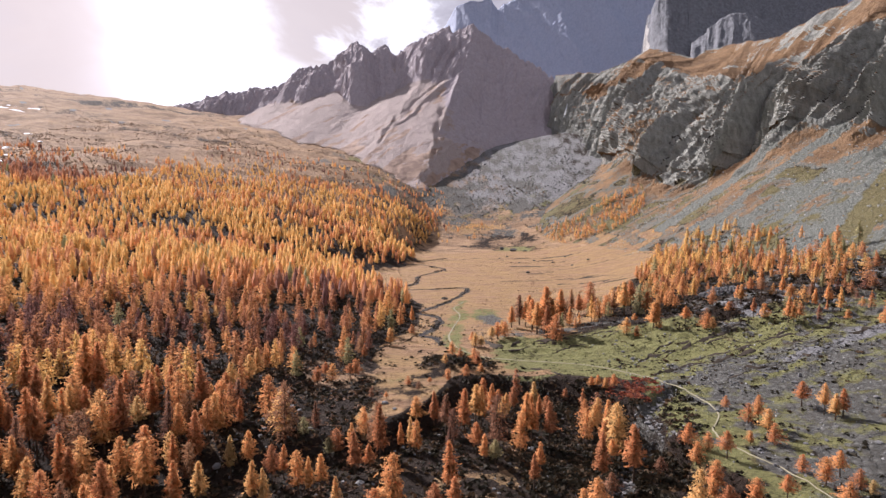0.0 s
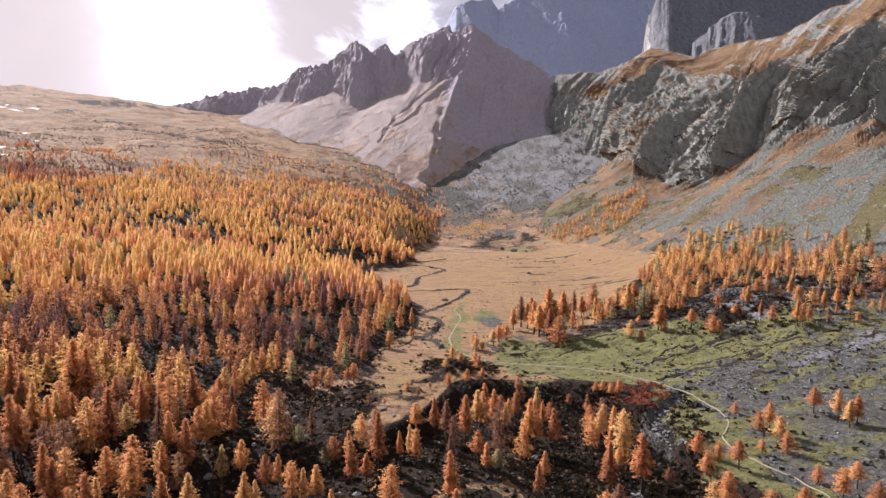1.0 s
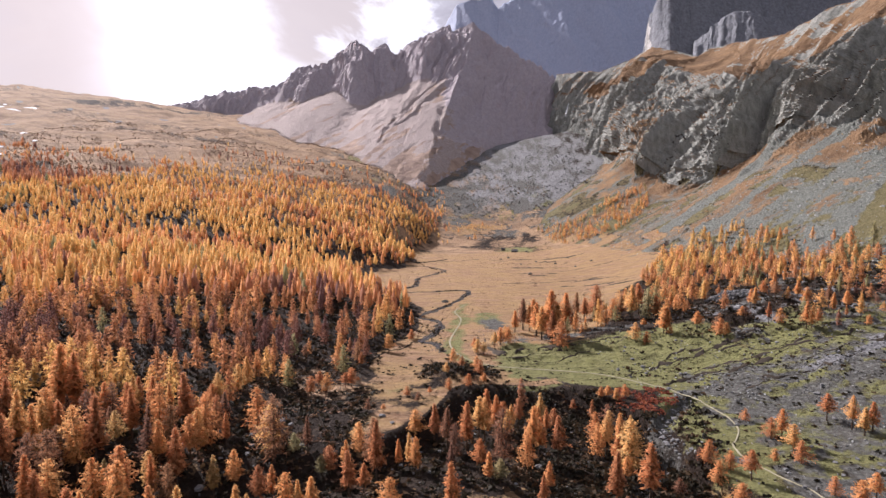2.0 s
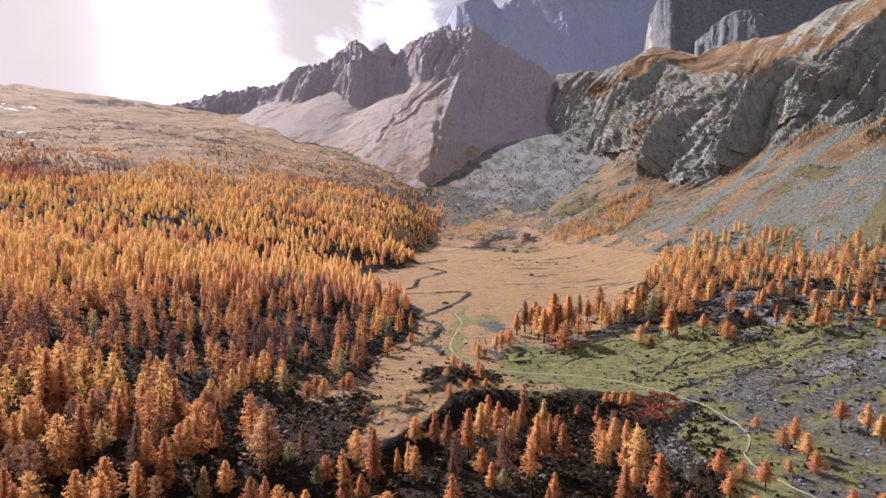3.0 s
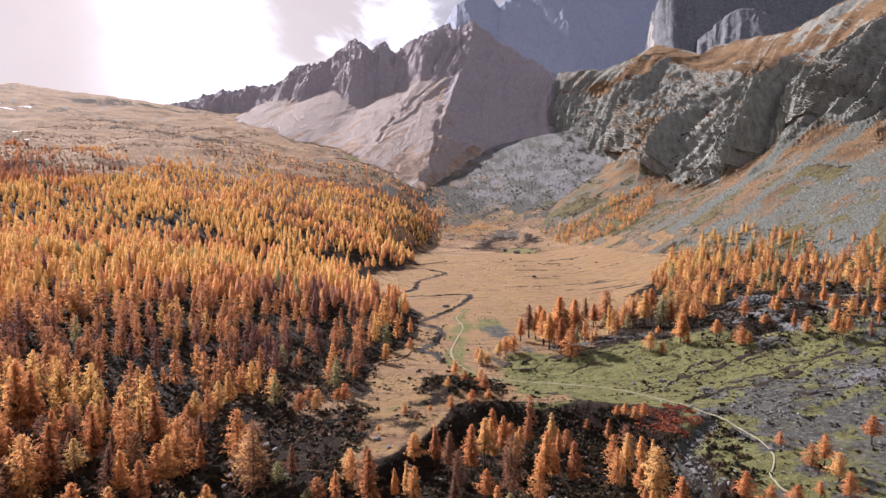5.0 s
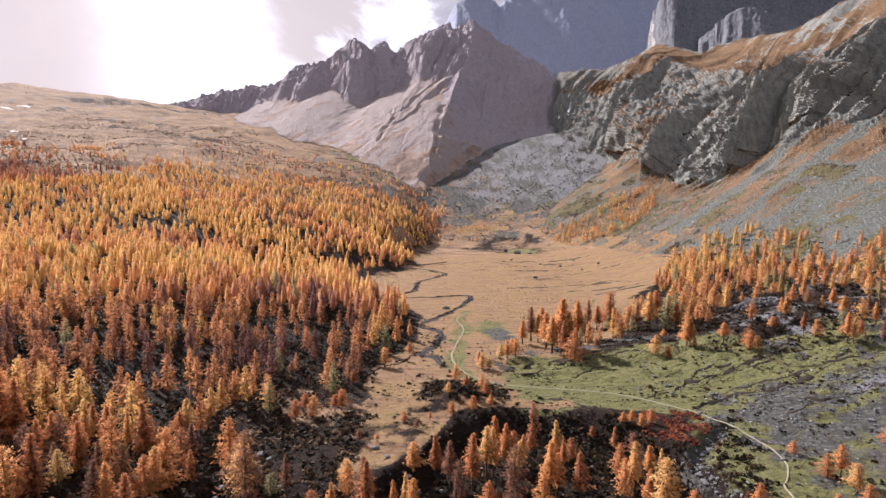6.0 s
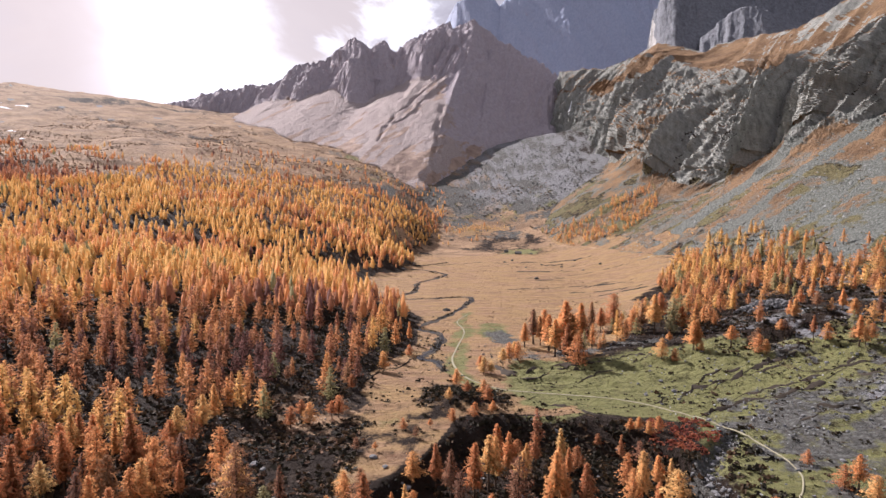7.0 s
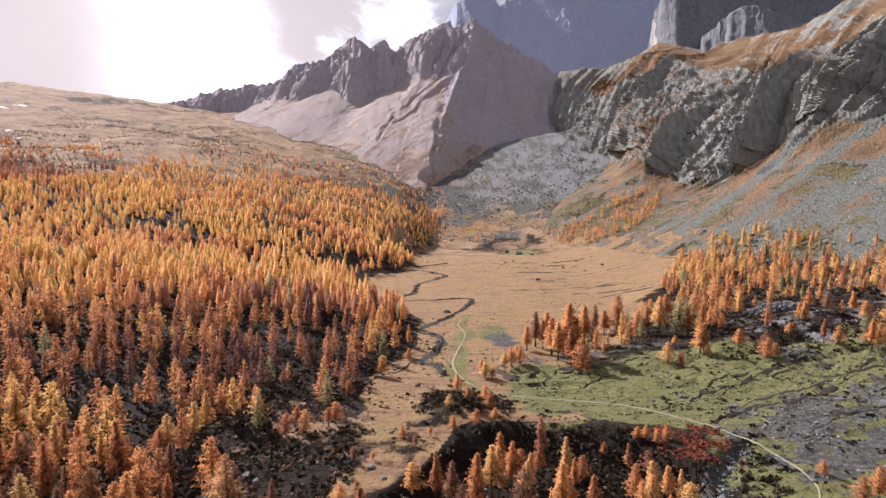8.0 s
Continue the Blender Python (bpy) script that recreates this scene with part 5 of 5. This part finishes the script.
shrubs("dry_tussocks", hx, hy, rng.uniform(0.25, 0.7, len(hx)), "brown tussocks of dry grass in the meadow", HILL_SCRUB)
hx, hy = zone(rng, -36, 20, 216, 330, 2.6, lambda x, y: 0.07 + 0.6 * (patchy(x, y, 7, 6.2) > 0.3))
shrubs("meadow_tussocks", hx, hy, rng.uniform(0.25, 0.75, len(hx)), "small dark tussocks dotted over the tan meadow")

off_path = lambda x, y: (near_line(x, y, PATH_SOUTH) > 1.6) & (near_line(x, y, PATH_NORTH) > 1.6)
hx, hy = zone(rng, -8, 22, 233, 262, 1.1, lambda x, y: off_path(x, y) * 1.1 * np.exp(-(((x - 6) / 12) ** 2) - ((y - 247) / 10) ** 2))
shrubs("knoll_shrubs", hx, hy, rng.uniform(0.5, 1.1, len(hx)), "dark heath shrubs crowding the low knoll")
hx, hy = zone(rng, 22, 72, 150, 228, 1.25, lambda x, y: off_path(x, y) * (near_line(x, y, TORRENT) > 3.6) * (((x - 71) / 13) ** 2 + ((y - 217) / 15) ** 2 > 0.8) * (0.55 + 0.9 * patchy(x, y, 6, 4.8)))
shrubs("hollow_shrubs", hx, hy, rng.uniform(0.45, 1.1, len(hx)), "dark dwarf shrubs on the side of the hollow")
for name, material, seed, label in (("bilberry_shrubs", SHADED_HEATH, 3.1, "dark bilberry hummocks in the open heath"), ("brown_tussocks", HILL_SCRUB, 8.3, "brown grass tussocks in the open heath")):
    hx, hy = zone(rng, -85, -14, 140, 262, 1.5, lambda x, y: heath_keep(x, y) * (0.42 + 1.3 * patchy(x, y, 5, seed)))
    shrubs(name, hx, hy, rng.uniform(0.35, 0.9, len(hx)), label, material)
hx, hy = zone(rng, 18, 190, 232, 305, 1.15, lambda x, y: off_path(x, y) * (x < 0.78 * y) * (0.002 + 0.75 * (np.abs(patchy(x, 3.2 * y, 19, 6.6)) < 0.03)))
shrubs("turf_tussocks", hx, hy, rng.uniform(0.25, 0.6, len(hx)), "dark tussocks in broken lines along the turf steps")
hx, hy = zone(rng, 66, 230, 130, 262, 1.5, lambda x, y: off_path(x, y) * (x < 0.78 * y) * (0.05 + 0.6 * patchy(x, y, 11, 2.6)))
shrubs("stony_tussocks", hx, hy, rng.uniform(0.25, 0.65, len(hx)), "dark grass tussocks between the stones")


# ---- turf banks and stones ----
BANK_A = [(23, 278), (32, 278), (46, 289), (62, 288), (78, 294), (90, 288)]
BANK_B = [(80, 246), (90, 255), (103, 258), (116, 264), (125, 266), (136, 269)]
BANK_C = [(80, 227), (93, 237), (103, 240), (117, 240), (132, 245), (141, 251)]
BANK_D = [(30, 257), (39, 259), (53, 268), (64, 281)]
BANK_E = [(31, 239), (41, 240), (49, 233), (58, 227), (66, 230)]
BANK_F = [(139, 247), (147, 241), (162, 243), (171, 243), (184, 245)]
BANK_G = [(19, 293), (23, 280), (28, 275)]
BANK_H = [(-31, 239), (-35, 249), (-31, 264), (-25, 279), (-19, 287), (-13, 302)]


def turf_bank(pts, width, height, seed, label="crumbling peat edge of the green turf, dark with painted undercut shade"):
    """A worn edge of turf: a crumbling face towards the valley's mouth under a lip of grass, its undercut shade put
    into the dark colour.
    """
    c = curve_through(pts, 0.8)
    s = np.arange(len(c)) * 0.8
    c = c + np.stack([vnoise(s / 5, seed), vnoise(s / 4, seed + 2)], -1) * 1.3 + np.stack([vnoise(s / 1.7, seed), vnoise(s / 1.5, seed + 2)], -1) * 0.4
    w = width * np.clip(0.6 + 1.1 * vnoise(s / 6, seed + 5) + 0.5 * vnoise(s / 1.8, seed + 6), 0.22, 2) * np.minimum(1, np.minimum(s, s[-1] - s) / 4 + 0.1)
    rows = []
    for k, up in ((-0.6, -0.15), (-0.45, 0.15), (0.0, 0.55), (0.35, 0.9), (0.5, 1.0), (0.75, -0.2)):
        px, py = c[:, 0] + 0.25 * k * w, c[:, 1] + k * w
        rows.append(np.stack([px, py, land(px, py) + up * height * np.minimum(1, w / width)], -1))
    me = quads("turf_bank", np.stack(rows).reshape(-1, 3), sheet_faces(6, len(c)), BANK, True)
    tagged(new("turf_bank", me), label, "bank", kind="structure")


def shifted(pts, dx, dy):
    return [(a + dx, b + dy) for a, b in pts]


DRAIN_A = [(109, 573), (130, 578), (156, 594), (180, 602)]
DRAIN_B = [(45, 493), (84, 500), (126, 516), (144, 494)]
DRAIN_C = [(-27, 636), (10, 664), (43, 682), (72, 652)]
DRAIN_D = [(-54, 677), (-3, 771), (50, 793)]
for k, (pts, w, h) in enumerate(((DRAIN_A, 1.1, 0.3), (DRAIN_B, 0.9, 0.25), (DRAIN_C, 1.2, 0.3), (DRAIN_D, 1.2, 0.3), (shifted(BANK_A, 4, -7), 0.9, 0.4), (shifted(BANK_B, 6, 6), 1.0, 0.5), (shifted(BANK_B, -10, -6), 0.9, 0.4), (shifted(BANK_C, 9, 7), 1.1, 0.5),
                               (shifted(BANK_A, 20, 9), 1.0, 0.5), (shifted(BANK_F, -14, 10), 1.2, 0.5), (shifted(BANK_C, 22, -12), 1.0, 0.5), (BANK_A, 2.4, 0.9), (BANK_B, 1.5, 0.6), (BANK_C, 1.6, 0.7), (BANK_D, 1.0, 0.4), (BANK_E, 1.0, 0.4), (BANK_F, 1.5, 0.6), (BANK_G, 3.4, 1.0), (BANK_H, 1.6, 0.6))):
    turf_bank(pts, w, 0.9 * h, 3.0 + 7 * k)


for k in range(16):
    x, y, run = rng.uniform(62, 135), rng.uniform(430, 690), rng.uniform(10, 26)
    turf_bank([(x - run, y - 1), (x - run / 3, y + 2), (x + run / 3, y), (x + run, y + rng.uniform(1, 6))], 1.7, 0.4, 90.0 + 5 * k, "long dark drainage rill across the tan meadow")


def stones(name, x, y, size, label, ground=torrent_bed, material=STONE):
    """Angular blocks, one mesh."""
    n = len(x)
    cube = np.array([(a, b, c) for c in (-1, 1) for a, b in ((-1, -1), (1, -1), (1, 1), (-1, 1))], float)
    face = np.array([(3, 2, 1, 0), (4, 5, 6, 7), (0, 1, 5, 4), (1, 2, 6, 5), (2, 3, 7, 6), (3, 0, 4, 7)])
    v = cube[None] * rng.uniform(0.45, 1.0, (n, 8, 3)) * rng.uniform(0.55, 1.2, (n, 1, 3)) * 0.5
    t = rng.uniform(0, 6.28, n)
    ct, st = np.cos(t)[:, None], np.sin(t)[:, None]
    v = np.stack([ct * v[..., 0] - st * v[..., 1], st * v[..., 0] + ct * v[..., 1], v[..., 2] + 0.2 * v[..., 0]], -1) * size[:, None, None]
    v = v + np.stack([x, y, ground(x, y) + 0.12 * size], -1)[:, None]
    q = (face[None] + (np.arange(n) * 8)[:, None, None]).reshape(-1, 4)
    return tagged(new(name, quads(name, v.reshape(-1, 3), q, material)), label, "stones", kind="stuff")


def stone_size(n, lo, hi):
    return lo + (hi - lo) * rng.random(n) ** 3


bx, by = zone(rng, 35, 95, 135, 225, 0.85, lambda x, y: smooth(3.4 - near_line(x, y, TORRENT), 0, 1.8) * 0.8)
wet = rng.random(len(bx)) < 0.5
stones("torrent_stones", bx[~wet], by[~wet], stone_size(int((~wet).sum()), 0.3, 1.3), "grey boulders filling the dry torrent bed", torrent_bed)
stones("wet_torrent_stones", bx[wet], by[wet], stone_size(int(wet.sum()), 0.3, 1.4), "dark wet boulders lying in the torrent bed", torrent_bed, DARK_STONE)
bx, by = zone(rng, 70, 230, 130, 300, 1.7, lambda x, y: 0.07 + 0.75 * smooth(15 - near_line(x, y, WASH), 0, 14) + 0.4 * (patchy(x, y, 14, 9.4) > 0.26))
stones("scattered_stones", bx, by, stone_size(len(bx), 0.2, 1.3), "grey stones strewn over the turf")
bx, by = zone(rng, 66, 230, 130, 300, 1.8, lambda x, y: off_path(x, y) * (x < 0.78 * y) * (0.03 + 0.7 * patchy(x, y, 9, 5.7)))
stones("pale_stones", bx, by, stone_size(len(bx), 0.2, 0.8), "pale bluish stones strewn over the rough pasture", material=PALE_STONE)
bx, by = zone(rng, -16, 40, 276, 365, 1.5, lambda x, y: 0.5 * np.exp(-((x - 27) / 8) ** 2 - ((y - 340) / 18) ** 2) + 0.35 * np.exp(-((x + 6) / 5) ** 2 - ((y - 305) / 26) ** 2))
stones("meadow_stones", bx, by, stone_size(len(bx), 0.2, 0.9), "grey stones strewn beside the brook and footpath")
bx, by = zone(rng, 16, 130, 290, 322, 1.9, lambda x, y: 0.6 * np.exp(-(((y - 305 - 0.1 * (x - 50)) / 8) ** 2)))
stones("terrace_stones", bx, by, stone_size(len(bx), 0.25, 1.3), "grey stones strewn below the larch grove")
bx, by = zone(rng, 136, 170, 316, 342, 0.9, lambda x, y: smooth(1 - ((x - 153) / 15) ** 2 - ((y - 328) / 9) ** 2, 0, 0.5))
stones("stone_heap", bx, by, stone_size(len(bx), 0.6, 1.9), "heap of blue-grey boulders among the larches", lambda x, y: land(x, y) + 3.2 * np.clip(1 - ((x - 153) / 15) ** 2 - ((y - 328) / 9) ** 2, 0, 1))
bx, by = zone(rng, -70, 70, 130, 290, 2.6, lambda x, y: 0.14 * (heath_keep(x, y) > 0.2))
stones("heath_stones", bx, by, stone_size(len(bx), 0.25, 1.5), "pale grey stones lying in the dark heath")
bx, by = zone(rng, 190, 430, 330, 760, 4.4, lambda x, y: 0.5 + 0.9 * patchy(x, y, 25, 1.1))
ok = np.abs(bx) < 0.76 * by
stones("scree_boulders", bx[ok], by[ok], stone_size(int(ok.sum()), 0.4, 2.1), "pale boulders lying on the scree apron", slope_height, PALE_STONE)
bx, by = zone(rng, -40, 260, 950, 1300, 6.0, lambda x, y: 0.55 + 0.8 * patchy(x, y, 40, 1.9))
stones("moraine_boulders", bx, by, stone_size(len(bx), 0.8, 3.6), "grey boulders of the moraine below the mountain", slope_height)


def boulder_mesh(seed, material):
    """A rounded, slightly faceted boulder of unit size."""
    bm = bmesh.new()
    bmesh.ops.create_icosphere(bm, subdivisions=2, radius=1.0)
    for v in bm.verts:
        d = v.co.normalized()
        f = 1 + 0.34 * noise.noise(d * 1.3 + Vector((seed, 0, 0))) + 0.2 * noise.noise(d * 3.1 + Vector((0, seed, 0)))
        v.co = Vector((d.x * 1.25, d.y, d.z * 0.66)) * f
    me = bpy.data.meshes.new("boulder")
    bm.to_mesh(me)
    bm.free()
    me.materials.append(material)
    return me


DARK_BOULDERS = [boulder_mesh(1.3 + 2.1 * k, DARK_STONE) for k in range(4)]
GREY_BOULDERS = [boulder_mesh(9.1 + 1.7 * k, STONE) for k in range(6)]


def boulder(mesh, x, y, size, turn, label, group, ground=torrent_bed):
    ob = new("boulder", mesh)
    ob.matrix_world = pose(x, y, float(ground(np.array([x]), np.array([y]))[0]) + 0.2 * size, 0, 0, turn) @ Matrix.Diagonal((size, size, size, 1))
    tagged(ob, label, "boulder", group)


for k, (x, y, size) in enumerate(((1, 410, 1.9), (75, 698, 1.6), (65, 683, 1.3), (79, 552, 1.8), (81, 633, 1.2), (100, 653, 1.3), (136, 664, 1.5), (117, 635, 1.2), (130, 599, 1.3), (105, 761, 2.0), (151, 620, 1.4))):
    boulder(DARK_BOULDERS[k % 4], x, y, size, 77 * k, "dark lichen-covered boulder lying in the tan meadow", "boulders in the meadow")
bed = curve_through(TORRENT, 1.0)
for k in range(46):
    x, y = bed[int(rng.integers(len(bed)))] + rng.normal(0, 0.9, 2)
    boulder(GREY_BOULDERS[k % 6], float(x), float(y), float(rng.uniform(0.35, 0.9)), float(rng.uniform(0, 360)), "pale grey boulder in the dry torrent bed", "boulders in the torrent", torrent_bed)
for k in range(40):
    x, y = float(rng.uniform(80, 150)), float(rng.uniform(150, 285))
    boulder(GREY_BOULDERS[k % 6], x, y, float(rng.uniform(0.4, 0.95)), float(rng.uniform(0, 360)), "grey boulder half sunk in green turf", "boulders on the turf")
for k in range(34):
    x, y = float(rng.uniform(-62, 52)), float(rng.uniform(140, 205))
    boulder(GREY_BOULDERS[k % 6], x, y, float(rng.uniform(0.4, 1.1)), float(rng.uniform(0, 360)), "grey boulder among dark heath and larches", "boulders in the heath")


# ---- alpine huts ----
HUT_STONE = plain_material("dry_stone_wall", (0.07, 0.068, 0.065), (0.22, 0.21, 0.20), 1.6, 0.9, 0.2)
HUT_ROOF = plain_material("slate_roof", (0.05, 0.05, 0.052), (0.13, 0.13, 0.135), 1.2, 0.8, 0.1)
HUT_WOOD = plain_material("weathered_door", (0.05, 0.035, 0.025), (0.12, 0.085, 0.06), 5.0)


def part(name, bm, material, parent, label=""):
    me = bpy.data.meshes.new(name)
    bm.to_mesh(me)
    bm.free()
    me.materials.append(material)
    ob = new(name, me)
    ob.parent = parent
    return tagged(ob, label)


def prism(outline, depth, y0):
    """An upright slab: an outline in x and z, drawn out along y."""
    bm = bmesh.new()
    a = [bm.verts.new((x, y0, z)) for x, z in outline]
    b = [bm.verts.new((x, y0 + depth, z)) for x, z in outline]
    bm.faces.new(a)
    bm.faces.new(b[::-1])
    for i in range(len(a)):
        bm.faces.new((a[i - 1], a[i], b[i], b[i - 1])[::-1])
    bmesh.ops.recalc_face_normals(bm, faces=bm.faces)
    return bm


def stone_hut(x, y, length, width, turn):
    hut = new("stone_hut")
    hut.matrix_world = pose(x, y, float(land(x, y)) - 0.2, 0, 0, turn)
    tagged(hut, "low dark stone hut with a slate roof on green pasture", "hut", "huts on the pasture")
    w, e, r = width / 2, 2.0, 3.4
    part("wall", prism([(-w, 0), (w, 0), (w, e), (0, r), (-w, e)], length, -length / 2), HUT_STONE, hut)
    for side in (-1, 1):
        part("roof_slope", prism([(0, r + 0.05), (0, r + 0.3), (side * (w + 0.5), e - 0.12), (side * (w + 0.5), e - 0.37)], length + 0.8, -length / 2 - 0.4), HUT_ROOF, hut, "grey slate roof slope")
    part("door", prism([(-0.45, 0.2), (0.45, 0.2), (0.45, 1.9), (-0.45, 1.9)], 0.1, -length / 2 - 0.06), HUT_WOOD, hut, "weathered wooden door")


for x, y, length, width, turn in ((90, 764, 9.0, 5.0, 78), (77, 781, 5.0, 4.0, 95)):
    stone_hut(x, y, 0.8 * length, 0.8 * width, turn)


# ---- waterfall ----
FOAM = plain_material("white_water", (0.62, 0.65, 0.68), (0.85, 0.87, 0.88), 0.4, 0.5, 0.2)
drop = []
for k, (x, y, z) in enumerate(curve_through([(297, 1454, 294), (294, 1451, 283), (290, 1444, 272), (285, 1427, 260)], 1.5)):
    half = 0.9 + 0.7 * float(vnoise(k / 3.0, 5.5)) + 0.03 * k
    drop.append([(x - half, y - 0.6, z), (x, y - 2.2, z), (x + half, y - 0.6, z)])
tagged(new("waterfall", quads("waterfall", np.array(drop).reshape(-1, 3), sheet_faces(len(drop), 3), FOAM, True)), "thin white waterfall in a cleft of the cliffs", "waterfall", kind="structure")


# ---- old snow ----
SNOW = plain_material("old_snow", (0.70, 0.72, 0.75), (0.86, 0.87, 0.89), 0.3, 0.6, 0.3)


def snow_patch(x, y, length, width, seed):
    """A thin ragged sheet of snow lying on the slope."""
    a = np.linspace(0, 2 * math.pi, 41)[:-1]
    edge = 1 + 0.55 * vnoise(2.2 * np.cos(a) + seed, 2.2 * np.sin(a)) + 0.3 * vnoise(6 * np.cos(a) + seed, 6 * np.sin(a), 3.0)
    rows = []
    for k, f in enumerate((0.02, 0.5, 0.85, 1.0)):
        px, py = x + f * edge * 0.5 * length * np.cos(a), y + f * edge * 0.5 * width * np.sin(a)
        rows.append(np.stack([px, py, land(px, py) + (0.7, 0.7, 0.55, -0.15)[k]], -1))
    q = np.array([(i * 40 + j, i * 40 + (j + 1) % 40, (i + 1) * 40 + (j + 1) % 40, (i + 1) * 40 + j) for i in range(3) for j in range(40)])
    me = quads("snow_patch", np.stack(rows).reshape(-1, 3), q[:, ::-1], SNOW, True)
    tagged(new("snow_patch", me), "thin white patch of old snow on the brown hill", "snow", kind="structure")


for k, (x, y, length, width) in enumerate(((-1012, 1399, 20, 9), (-963, 1375, 30, 8), (-955, 1424, 26, 12), (-1020, 1439, 22, 7), (-756, 1108, 16, 5), (-671, 1008, 8, 4), (-671, 928, 9, 8), (-637, 885, 7, 6), (-615, 843, 8, 7))):
    snow_patch(x, y, length, width, 3.3 * k)
